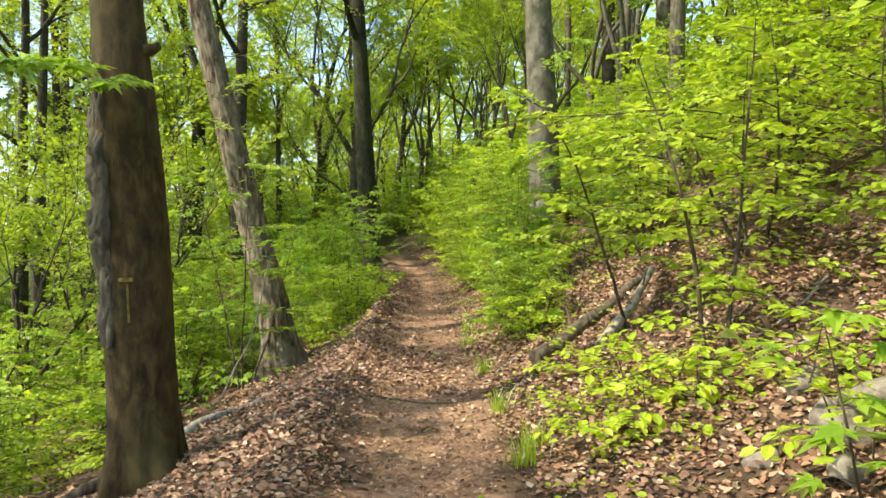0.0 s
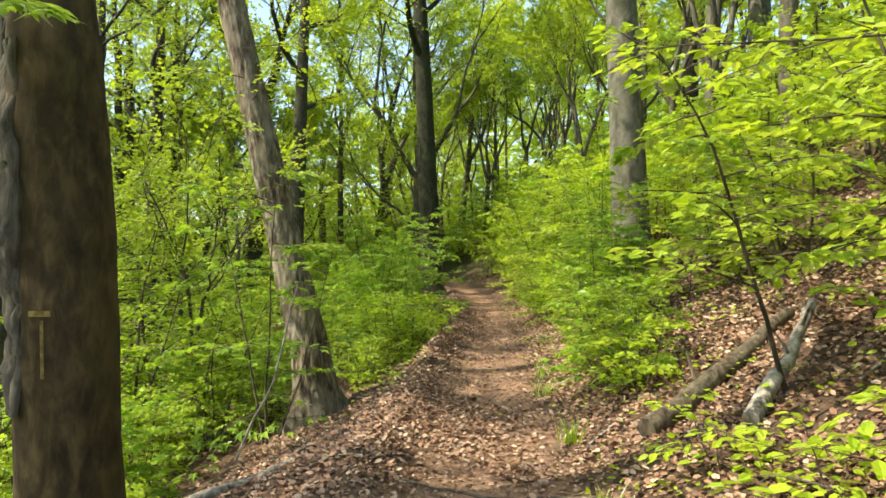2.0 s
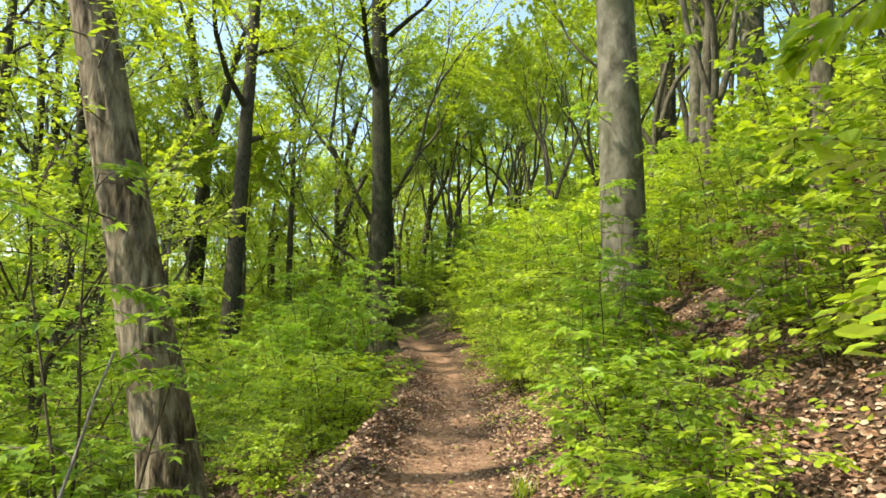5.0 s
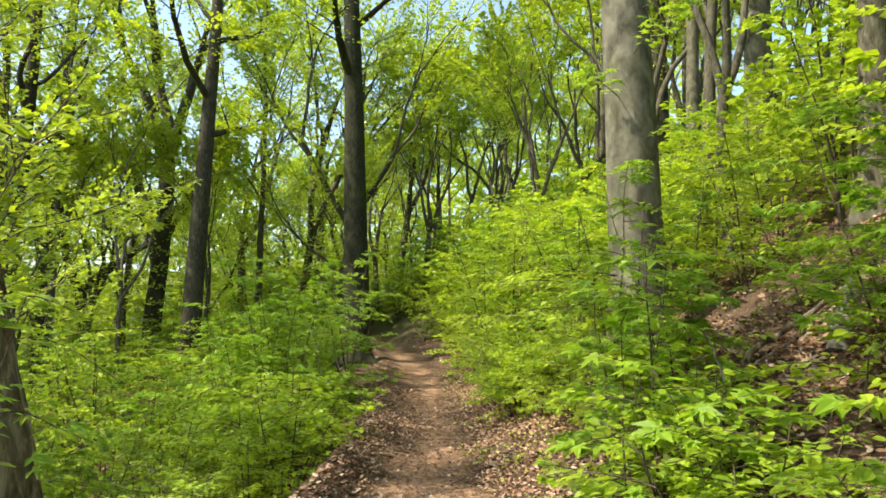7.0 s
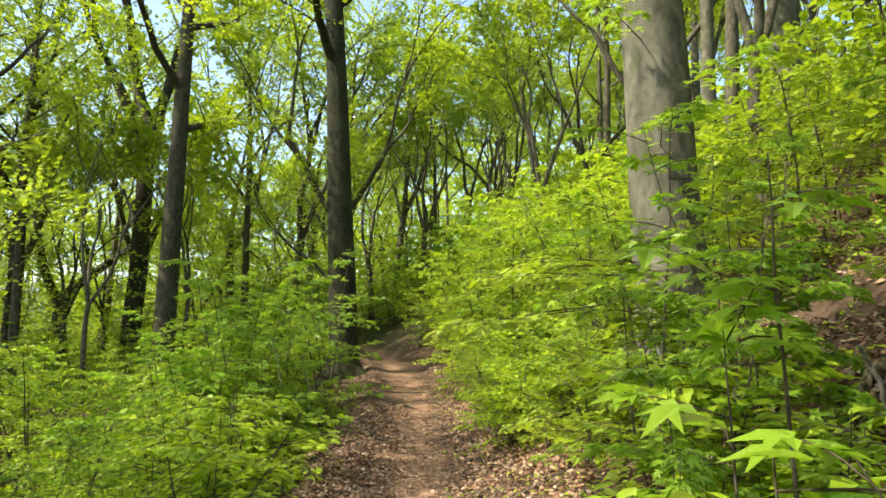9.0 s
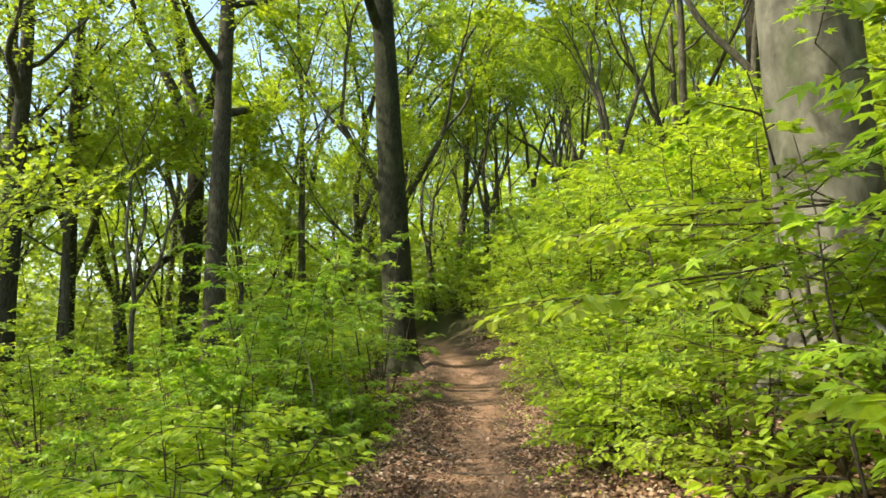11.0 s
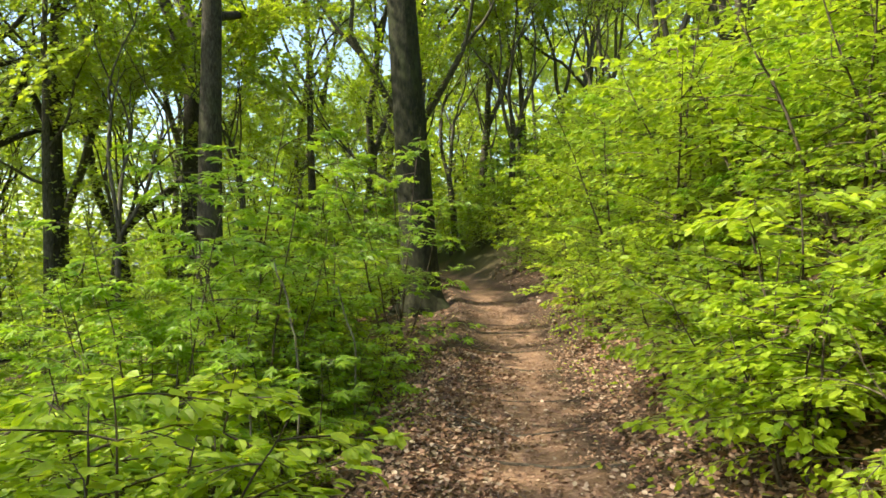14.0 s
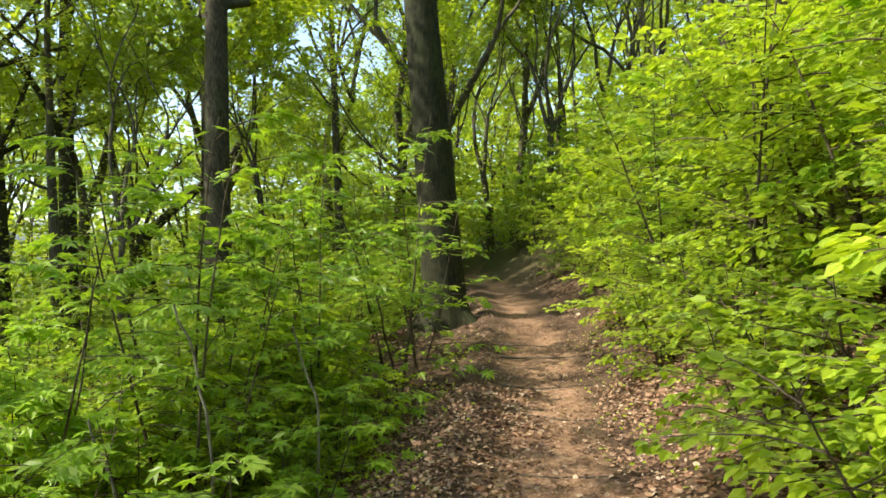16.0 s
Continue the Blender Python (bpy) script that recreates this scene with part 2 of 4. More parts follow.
def bent(start, direction, length, rng, steps=8, sag=0.0, wobble=0.08):
    """A crooked line that begins at start; sag bends it down (or up, if negative)."""
    d = np.array(direction, dtype=float)
    d /= np.linalg.norm(d)
    pts, p = [np.array(start, dtype=float)], np.array(start, dtype=float)
    for _ in range(steps - 1):
        d = d + rng.normal(0, wobble, 3) + np.array([0, 0, -sag / steps])
        d /= np.linalg.norm(d)
        p = p + d * length / (steps - 1)
        pts.append(p.copy())
    return np.array(pts)


def along(pts, s):
    """Points at the shares s (0 to 1) of a line, and its direction there."""
    x = np.clip(np.asarray(s), 0, 0.999) * (len(pts) - 1)
    i = x.astype(int)
    f = (x - i)[:, None]
    return pts[i] * (1 - f) + pts[i + 1] * f, pts[i + 1] - pts[i]


def spray(line, width, count, size, rng, tilt=0.35):
    """Leaves in a flat spray on both sides of a twig line: places, directions, normals, sizes."""
    s = rng.uniform(0.12, 1.0, count)
    p, d = along(line, s)
    d = d / np.linalg.norm(d, axis=1)[:, None]
    side = np.cross(d, np.array([0, 0, 1.0]))
    side /= np.linalg.norm(side, axis=1)[:, None] + 1e-9
    sg = rng.choice([-1.0, 1.0], count)
    off = rng.uniform(0, 1, count) * width * (1.15 - s) * 1.2
    p = p + side * (sg * off)[:, None] + np.stack([0 * s, 0 * s, -0.25 * off + rng.normal(0, 0.012 + 0.025 * width, count)], 1)
    out = d * rng.uniform(0.3, 1.0, count)[:, None] + side * (sg * rng.uniform(0.3, 1.1, count))[:, None]
    out[:, 2] -= rng.uniform(-0.1, 0.5, count)
    up = np.stack([rng.normal(0, tilt, count), rng.normal(0, tilt, count), np.ones(count)], 1)
    return p, out, up, size * rng.uniform(0.65, 1.25, count)


# ---- the lie of the land ----
def path_middle(y):
    return np.interp(y, [-30, 0, 5, 11, 15, 20, 24, 30, 34, 40, 48, 60], [-1.0, 0.05, -0.1, -0.3, -0.35, -0.45, -0.65, -1.15, -1.65, -2.8, -5.2, -10])


def land(x, y):
    """Height of the ground: a path cut along a slope that rises to +x and falls to -x."""
    x, y = np.asarray(x, dtype=float), np.asarray(y, dtype=float)
    z = np.interp(y, [-60, 0, 15, 22, 30, 34, 38, 50, 90, 400], [-1.0, 0, 0.05, 0.1, 0.44, 0.7, 0.95, 1.6, 2.5, 2.5])
    d = x - path_middle(y)
    r = np.maximum(d - 0.6, 0)
    slope = np.interp(y, [0, 6, 13, 30], [0.42, 0.5, 0.72, 0.6])
    up = slope * r * r / (r + 0.45)
    z = z + np.where(up > 6, 6 + 14 * (1 - np.exp(-(up - 6) / 24)), up)
    l = np.maximum(-d - 0.8, 0)
    fall = np.interp(y, [0, 6, 10, 14, 26, 31, 36, 44], [0.42, 0.45, 0.56, 0.5, 0.32, 0.16, 0.16, 0.22]) * l * l / (l + 0.5)
    z = z - 9 * (1 - np.exp(-fall / 9))
    z = z + 0.09 * np.exp(-((d + 0.85) / 0.28) ** 2) - 0.05 * np.exp(-(d / 0.5) ** 2)
    z = z + 0.2 * np.exp(-((d + 0.95) / 0.26) ** 2) * np.exp(-((y - 14.6) / 1.9) ** 4) * (1 + 0.3 * np.sin(4.3 * y) * np.sin(7 * x))
    off = np.clip((np.abs(d) - 0.3) / 1.5, 0.25, 1)
    bumps = 0.06 * np.sin(2.1 * x + 1.3 * y + 0.5) * np.sin(1.7 * y - 0.9 * x) + 0.035 * np.sin(5.3 * x - 2.2 * y + 1) * np.sin(4.1 * y + 2.3 * x)
    bumps = bumps + 0.012 * np.sin(11 * x + 7 * y) * np.sin(9 * y - 6 * x + 2)
    return z + bumps * off


def ground_at(x, y):
    return float(land(np.array([x]), np.array([y]))[0])


def build_ground():
    far = 4.0 * np.cumprod(np.full(26, 1.2))
    xs = np.concatenate([-4.5 - (far - far[0])[::-1] - 0.2, np.arange(-4.5, 5.5, 0.09), 5.7 + far - far[0]])
    ys = np.concatenate([-3.0 - (far - far[0])[::-1] - 0.2, np.arange(-3, 38, 0.12), 38.2 + far - far[0]])
    gx, gy = np.meshgrid(xs, ys, indexing="ij")
    gz = land(gx, gy)
    v = np.stack([gx, gy, gz], -1).reshape(-1, 3)
    i, j = np.meshgrid(np.arange(len(xs) - 1), np.arange(len(ys) - 1), indexing="ij")
    m = len(ys)
    q = np.stack([i * m + j, (i + 1) * m + j, (i + 1) * m + j + 1, i * m + j + 1], -1).reshape(-1, 4)
    ob = build("ground", v, [q], SOIL)
    edge = np.interp(v[:, 1], [0, 14, 18], [0.6, 0.55, 0.42]) + 0.12 * np.sin(2.3 * v[:, 1]) + 0.08 * np.sin(5.1 * v[:, 1] + 1 + v[:, 0])
    share = np.clip((edge - np.abs(v[:, 0] - path_middle(v[:, 1]))) / 0.25 + 0.5, 0, 1)
    at = ob.data.attributes.new("trodden", "FLOAT", "POINT")
    at.data.foreach_set("value", share.astype(np.float32))
    away = np.clip((np.hypot(v[:, 0] * 1.3, v[:, 1] - 14) - 24) / 16, 0, 1)
    ob.data.attributes.new("cover", "FLOAT", "POINT").data.foreach_set("value", away.astype(np.float32))
    return tagged(ob, "trodden brown earth path on a leaf-littered woodland slope", "ground", kind="structure")


build_ground()


def build_far_hills():
    """A low wooded ridge round the horizon."""
    a = np.linspace(0, 2 * np.pi, 241)
    rows = []
    for r, h in ((330, -14.0), (340, 12.0), (360, 22.0), (390, 29.0), (430, 18.0)):
        up = h + (h > 0) * (3 * np.sin(5 * a + 1) + 2 * np.sin(11 * a) + 1.0 * np.sin(37 * a) + 0.5 * np.sin(83 * a))
        rows.append(np.stack([r * np.cos(a), r * np.sin(a), up], 1))
    v = np.concatenate(rows)
    i, j = np.meshgrid(np.arange(len(rows) - 1), np.arange(240), indexing="ij")
    q = np.stack([i * 241 + j, i * 241 + j + 1, (i + 1) * 241 + j + 1, (i + 1) * 241 + j], -1).reshape(-1, 4)
    tagged(build("backdrop", v, [q], HAZE_TINTED_HILL), "wooded hills on the far horizon, with haze painted into their colour", "hill", kind="structure")


build_far_hills()


# ---- trees ----
def thing(name, x, y, label, category, group="", z=None, turn=0.0, scale=1.0):
    ob = new(name)
    ob.empty_display_size = 0.2
    ob.matrix_world = Matrix.LocRotScale((x, y, ground_at(x, y) if z is None else z), Euler((0, 0, radians(turn))), (scale,) * 3)
    return tagged(ob, label, category, group)


def trunk_line(height, lean, rng, steps=26, wobble=0.02):
    """A rising line from just under the ground; lean is the sideways shift at the top."""
    t = np.linspace(0, 1, steps) ** 1.6
    wx, wy = np.cumsum(rng.normal(0, wobble, steps)) * t, np.cumsum(rng.normal(0, wobble, steps)) * t
    return np.stack([lean[0] * t ** 1.15 + wx * height * 0.12, lean[1] * t ** 1.15 + wy * height * 0.12, -0.35 + (height + 0.35) * t], 1)


def rising(*knots):
    """A rising line through (height, sideways shift) pairs."""
    z = -0.35 + (knots[-1][0] + 0.35) * np.linspace(0, 1, 26) ** 1.6
    return np.stack([np.interp(z, *zip(*knots)), 0 * z, z], 1)


def tree(x, y, width, height, seed, bark, lean=(0, 0), limbs=7, first=0.3, leaves=3500, leaf_size=0.15, reach=0.3, rise=0.7,
         label="tall grey-barked tree with fresh green spring leaves", name="tree", wobble=0.02, group="", line=None, flare=0.45, leafmat=None, ridges=0.0, girth=None):
    rng = np.random.RandomState(seed)
    root = thing(name, x, y, label, "tree", group)
    line = trunk_line(height, lean, rng, wobble=wobble) if line is None else line
    t = np.linspace(0, 1, len(line)) ** 1.6
    rad = width / 2 * (1 - 0.8 * t) * (1 + flare * np.exp(-np.maximum(line[:, 2], 0) / 0.28))
    if girth:
        rad = np.interp(line[:, 2], *zip(*girth))
    if ridges:
        fine = np.linspace(0, 1, 110)
        line, rad, t = np.stack([np.interp(fine, t, line[:, i]) for i in range(3)], 1), np.interp(fine, t, rad), fine
        sh = Shape().tube(line, rad, 56, rng, 0.035, True, 0.22, ridges)
    else:
        sh = Shape().tube(line, rad, 20 if width > 0.3 else 9, rng, 0.035, True, 0.22)
    sh.make("trunk", bark, root)
    P, D, U, S = [], [], [], []
    per = max(1, leaves // max(1, limbs * 9))
    ang = rng.uniform(0, 6.28)
    for k in range(limbs):
        s = first + (0.97 - first) * (k + rng.uniform(0, 0.8)) / limbs
        p, _ = along(line, np.array([float(np.interp(s, t, np.linspace(0, 1, len(t))))]))
        ang += 2.4 + rng.uniform(-0.5, 0.5)
        ln = height * reach * rng.uniform(0.7, 1.2) * (1.1 - 0.5 * s)
        limb = bent(p[0], (math.cos(ang), math.sin(ang), rise * rng.uniform(0.5, 1.5)), ln, rng, 10, -0.35, 0.13)
        r0 = np.interp(s, t, rad) * rng.uniform(0.4, 0.62)
        ls = Shape().tube(limb, r0 * np.linspace(1, 0.22, 10), 6, rng, 0.04)
        for m in range(9):
            q, dq = along(limb, np.array([0.2 + 0.78 * (m + rng.uniform(0, 0.7)) / 9]))
            a2 = rng.uniform(0, 6.28)
            tw = bent(q[0], np.array([math.cos(a2), math.sin(a2), rng.uniform(-0.15, 0.5)]) + 0.7 * dq[0] / np.linalg.norm(dq[0]), ln * rng.uniform(0.25, 0.5), rng, 5, 0.2, 0.14)
            ls.tube(tw, np.linspace(max(0.012, r0 * 0.22), 0.005, 5), 3, close=False)
            if leaves:
                for arr, val in zip((P, D, U, S), spray(tw, ln * 0.16, per, leaf_size, rng, 0.45)):
                    arr.append(val)
        ls.make("limb", bark, root)
    if leaves:
        v, f = leaf_cloud(*(np.concatenate(a) for a in (P, D, U, S)), CLUMP_OUTLINE, CLUMP_FACES)
        build("crown", v, [f], leafmat or LEAF_CANOPY, root, smooth=False)
    return root


def shrub(name, height, spread, seed, stems=3, branches=11, leaves=2200, leaf_size=0.075, kind="beech", label="", mat=None, low=0.15, lean=(0, 0), split=False, flat=0.35, single=False):
    """Young broadleaf: thin stems, near-level branches and leaves in flat sprays. Stands at the origin."""
    rng = np.random.RandomState(seed)
    root = tagged(new(name), label, "shrub", "young understorey trees")
    P, D, U, S = [], [], [], []
    per = max(1, leaves // (stems * branches))
    tips = Shape()
    for k in range(stems):
        a = 6.28 * k / stems + rng.uniform(-0.6, 0.6)
        out = spread * rng.uniform(0.1, 0.45)
        h = height * rng.uniform(0.75, 1.05)
        st = bent((0.06 * math.cos(a), 0.06 * math.sin(a), -0.15), (out * math.cos(a) + lean[0], out * math.sin(a) + lean[1], h), h * 1.05, rng, 12, 0.1, 0.06)
        r0 = (0.004 + 0.004 * h) if kind == "maple" else (0.006 + 0.0062 * h)
        thin = 2 if kind == "far" else 1
        Shape().tube(st[::thin], (r0 * np.linspace(1, 0.2, 12))[::thin], 4 if kind == "far" else 6, rng, 0.05).make("stem", TWIG, root)
        ang = rng.uniform(0, 6.28)
        for m in range(branches):
            s = low + (1 - low) * (m + rng.uniform(0, 0.9)) / branches
            p, _ = along(st, np.array([s]))
            ang += 2.4 + rng.uniform(-0.7, 0.7)
            ln = spread * (0.95 - 0.55 * s) * rng.uniform(0.6, 1.2)
            br = bent(p[0], (math.cos(ang), math.sin(ang), rng.uniform(0.1, 0.5)), ln, rng, 7, 0.45, 0.1)
            one = Shape() if split else tips
            if kind != "far" or m % 2 == 0:
                one.tube(br if kind != "far" else br[::3], np.linspace(r0 * 0.4, 0.0022, 7 if kind != "far" else 3), 3, close=False)
            if kind != "far":
                for w in range(3):
                    q, dq = along(br, np.array([0.25 + 0.22 * w]))
                    sd = np.cross(dq[0], (0, 0, 1.0)) * (1 if w % 2 else -1)
                    tw = bent(q[0], dq[0] + 0.9 * sd + np.array([0, 0, -0.02]), ln * 0.3 * (1.1 - 0.18 * w), rng, 3, 0.2, 0.08)
                    (Shape() if split else one).tube(tw, np.linspace(0.003, 0.0015, 3), 3, close=False)
            if split:
                one.make("branch", TWIG, root)
            for arr, val in zip((P, D, U, S), spray(br, ln * 0.3, per, leaf_size, rng, flat)):
                arr.append(val)
    if not split:
        tagged(tips.make("twigwork", TWIG, root), kind="stuff")
    shape = {"maple": (MAPLE_OUTLINE, MAPLE_FACES), "far": (CLUMP_OUTLINE, CLUMP_FACES)}.get(kind, (BEECH_OUTLINE, BEECH_FACES))
    if single:
        single_leaves(root, *(np.concatenate(a) for a in (P, D, U, S)), *shape, mat or LEAF)
        return root
    v, f = leaf_cloud(*(np.concatenate(a) for a in (P, D, U, S)), *shape)
    build("foliage", v, [f], mat or LEAF, root, smooth=False)
    return root



def forked_tree(x, y, width, height, seed, bark, leaves=3000, leaf_size=0.18, lean=(0, 0), label="dark tree forking into many curved rising limbs", group="", spread=0.5, fork=0.22):
    """A trunk that parts again and again into curved rising limbs, with leaves on the outer twigs."""
    rng = np.random.RandomState(seed)
    root = thing("tree", x, y, label, "tree", group)
    base = bent((0, 0, -0.35), (lean[0], lean[1], 1), height * fork + 0.35, rng, 9, 0, 0.03)
    r = width / 2
    Shape().tube(base, r * np.linspace(1.0, 0.78, 9) * (1 + 0.4 * np.exp(-np.maximum(base[:, 2], 0) / 0.3)), 12, rng, 0.04, True, 0.2).make("trunk", bark, root)
    P, D, U, S = [], [], [], []
    top_dir = base[-1] - base[-2]
    turn = rng.uniform(0, 6.28)
    first = 2 + (rng.uniform() < 0.6)
    for k in range(first):
        limb = Shape()
        a = turn + 6.28 * k / first + rng.uniform(-0.4, 0.4)
        todo = [(base[-1] - 0.1 * top_dir, top_dir / np.linalg.norm(top_dir) + spread * rng.uniform(0.5, 1.2) * np.array([math.cos(a), math.sin(a), 0]), height * 0.22 * rng.uniform(0.8, 1.15), r * 0.66, 1)]
        while todo:
            p, d, ln, rad, lev = todo.pop()
            line = bent(p, d, ln, rng, 6, -0.3 if lev < 3 else 0.05, 0.12)
            limb.tube(line if lev < 4 else line[[0, 2, 5]], np.linspace(rad, rad * 0.68, 6 if lev < 4 else 3), 6 if lev < 3 else 3, close=False)
            if lev >= 3:
                for arr, val in zip((P, D, U, S), spray(line, ln * 0.32, leaves // 75 if lev == 4 else leaves // 160, leaf_size, rng, 0.5)):
                    arr.append(val)
            if lev < 4:
                e = line[-1] - line[-2]
                e /= np.linalg.norm(e)
                b = rng.uniform(0, 6.28)
                parts_here = 3 if lev == 2 or rng.uniform() < 0.35 else 2
                for m in range(parts_here):
                    c = b + 6.28 * m / parts_here + rng.uniform(-0.5, 0.5)
                    todo.append((line[-1] if m else line[-2], e + spread * rng.uniform(0.5, 1.4) * np.array([math.cos(c), math.sin(c), rng.uniform(-0.3, 0.5)]), ln * rng.uniform(0.65, 0.95), max(0.01, rad * 0.5), lev + 1))
        limb.make("limb", bark, root)
    v, f = leaf_cloud(*(np.concatenate(q) for q in (P, D, U, S)), CLUMP_OUTLINE, CLUMP_FACES)
    build("crown", v, [f], LEAF_CANOPY, root, smooth=False)
    return root


LEAF_MESHES = {}


def single_leaves(parent, pos, direction, up, size, outline, faces, material):
    """Leaves as objects of their own on one shared mesh, under a branch or plant."""
    key = (len(outline), material.name)
    if key not in LEAF_MESHES:
        first = build("leaf", outline, [faces], material, smooth=False)
        LEAF_MESHES[key] = first.data
        bpy.data.objects.remove(first)
    for p, d, u, k in zip(pos, direction, up, size):
        y = Vector(d).normalized()
        x = y.cross(Vector(u)).normalized()
        z = x.cross(y)
        ob = new("leaf", LEAF_MESHES[key])
        ob.parent = parent
        ob.matrix_basis = Matrix.LocRotScale(Vector(p), Matrix((x, y, z)).transposed().to_quaternion(), (k, k, k))


def leafy_branch(root, start, direction, length, count, size, seed, kind="beech", mat=None, sag=0.4, radius=0.008):
    """A long thin branch with leaves, as a part of a tree that stands at the origin of its own axes."""
    rng = np.random.RandomState(seed)
    br = bent(start, direction, length, rng, 12, sag, 0.05)
    limb = Shape().tube(br, np.linspace(radius, 0.002, 12), 5, close=False).make("branch", TWIG, root)
    got = [spray(br, length * 0.1, count // 3, size, rng, 0.3)]
    for w in range(6):
        q, dq = along(br, np.array([0.3 + 0.11 * w]))
        sd = np.cross(dq[0] / np.linalg.norm(dq[0]), (0, 0, 1.0)) * (1 if w % 2 else -1)
        tw = bent(q[0], dq[0] / np.linalg.norm(dq[0]) + 0.8 * sd, length * 0.28 * (1.2 - 0.1 * w), rng, 6, 0.3, 0.06)
        Shape().tube(tw, np.linspace(0.004, 0.0015, 6), 4, close=False).make("twig", TWIG, limb)
        got.append(spray(tw, length * 0.05, count // 9, size, rng, 0.3))
    shape = (MAPLE_OUTLINE, MAPLE_FACES) if kind == "maple" else (BEECH_OUTLINE, BEECH_FACES)
    single_leaves(limb, *(np.concatenate(a) for a in zip(*got)), *shape, mat or LEAF)


def build_trees():
    big = tree(-2.46, 5.98, 0.53, 17, 1, BARK_BROWN, (-0.9, 0.2), 7, 0.45, 1400, label="thick brown-grey beech trunk with a faint yellow mark", ridges=0.03,
               line=rising((-0.35, 0.05), (0.4, 0.02), (2.1, -0.07), (3.5, -0.18), (4.2, -0.23), (8, -0.5), (17, -1.25)),
               girth=((-0.35, 0.36), (0, 0.31), (0.7, 0.268), (2.2, 0.27), (2.9, 0.255), (3.5, 0.208), (4.2, 0.198), (7, 0.18), (17, 0.05)))
    paint_mark(big)
    rng = np.random.RandomState(90)
    z = np.linspace(1.1, 3.1, 60)
    seam = np.stack([-0.165 - 0.052 * z + 0.014 * np.sin(9 * z) + 0.008 * np.sin(23 * z), -0.13 + 0.025 * np.sin(5 * z), z], 1)
    ribs = Shape()
    for dx, dy, thick in ((0, 0, 0.07), (0.055, -0.07, 0.05), (0.1, -0.11, 0.036), (0.02, -0.05, 0.055)):
        wave = np.stack([0.012 * np.sin(17 * z + 40 * dx), 0.01 * np.sin(13 * z + 3), 0 * z], 1)
        ribs.tube(seam + wave + np.array([dx, dy, 0]), 0.012 + thick * np.sin(np.linspace(0.05, 3.09, 60)) ** 0.6 * rng.uniform(0.7, 1.25, 60), 12, rng, 0.2)
    ribs.make("bark_seam", BARK_FAR, big, "dark knobbly seam of torn bark")
    stub = bent((-0.06, -0.02, 3.45), (0.9, -0.12, 0.4), 0.24, rng, 6, 0.2, 0.1)
    Shape().tube(stub, np.linspace(0.075, 0.035, 6), 8, rng, 0.12).make("branch_stub", BARK_BROWN, big, "broken dark branch stub")
    leafy_branch(big, (-0.2, -0.1, 3.3), (-0.25, -0.9, -0.05), 1.3, 100, 0.15, 61, "maple", LEAF_MAPLE)
    leafy_branch(big, (0.05, -0.2, 3.2), (0.05, -1.0, -0.1), 0.9, 45, 0.13, 62, "maple", LEAF_MAPLE)
    rough = tree(-2.6, 11.8, 0.46, 15, 2, BARK_ROUGH, (-3.9, 0.3), 8, 0.42, 5500, label="leaning tree with pale fissured bark beside the path", ridges=0.13,
                 line=rising((-0.35, 0.08), (0.4, -0.03), (1.0, -0.14), (1.6, -0.3), (2.6, -0.54), (3.6, -0.79), (4.6, -1.02), (5.6, -1.27), (9, -2.0), (15, -3.2)),
                 girth=((-0.35, 0.36), (0.2, 0.3), (0.8, 0.255), (2.0, 0.225), (4.0, 0.195), (6, 0.17), (15, 0.04)))
    for k, (z, a, ln) in enumerate(((1.5, -1.1, 1.0), (2.2, -0.6, 1.2), (2.8, -2.0, 1.5), (3.2, -0.7, 1.4), (3.7, -1.6, 1.5), (4.2, -0.9, 1.5), (4.9, -0.2, 1.6), (4.5, -2.6, 1.5))):
        leafy_branch(rough, (-0.24 * z + 0.1, -0.15, z), (math.cos(a), math.sin(a), 0.2), ln, 90, 0.088, 140 + k)
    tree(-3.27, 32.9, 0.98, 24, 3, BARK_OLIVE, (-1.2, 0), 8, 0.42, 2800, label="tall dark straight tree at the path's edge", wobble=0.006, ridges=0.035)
    pale = tree(2.5, 17.5, 0.82, 22, 4, BARK_BEECH, (-0.9, 0.3), 7, 0.45, 2200, label="smooth pale grey beech trunk on the slope", wobble=0.006, flare=0.3)
    for k, (z, a, ln) in enumerate(((2.3, -1.9, 1.2), (2.9, -1.2, 1.3), (3.5, -2.3, 1.4), (4.1, -1.5, 1.5), (4.8, -0.9, 1.4))):
        leafy_branch(pale, (-0.04 * z + 0.3 * math.cos(a), 0.3 * math.sin(a), z), (math.cos(a), math.sin(a), 0.1), ln, 60, 0.12, 170 + k, "maple", LEAF_MAPLE)
    tree(8.0, 26.5, 0.85, 24, 5, BARK_BEECH, (0.2, 0), 7, 0.4, 2200, label="grey beech trunk high on the bank", wobble=0.008)
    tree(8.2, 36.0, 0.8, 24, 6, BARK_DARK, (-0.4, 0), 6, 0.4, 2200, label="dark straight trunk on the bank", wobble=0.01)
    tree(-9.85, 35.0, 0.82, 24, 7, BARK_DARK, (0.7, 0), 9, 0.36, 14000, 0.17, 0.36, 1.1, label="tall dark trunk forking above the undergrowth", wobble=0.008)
    forked_tree(-15.0, 44.0, 0.95, 27, 8, BARK_DARK, 16000, 0.17, (0.04, 0), label="dark trunk forking into long curved limbs", fork=0.4)
    forked_tree(-21.0, 50.0, 0.8, 21, 58, BARK_DARK, 9000, 0.17, (-0.05, 0), label="low dark tree with wide-spreading bare-looking limbs", spread=0.8)
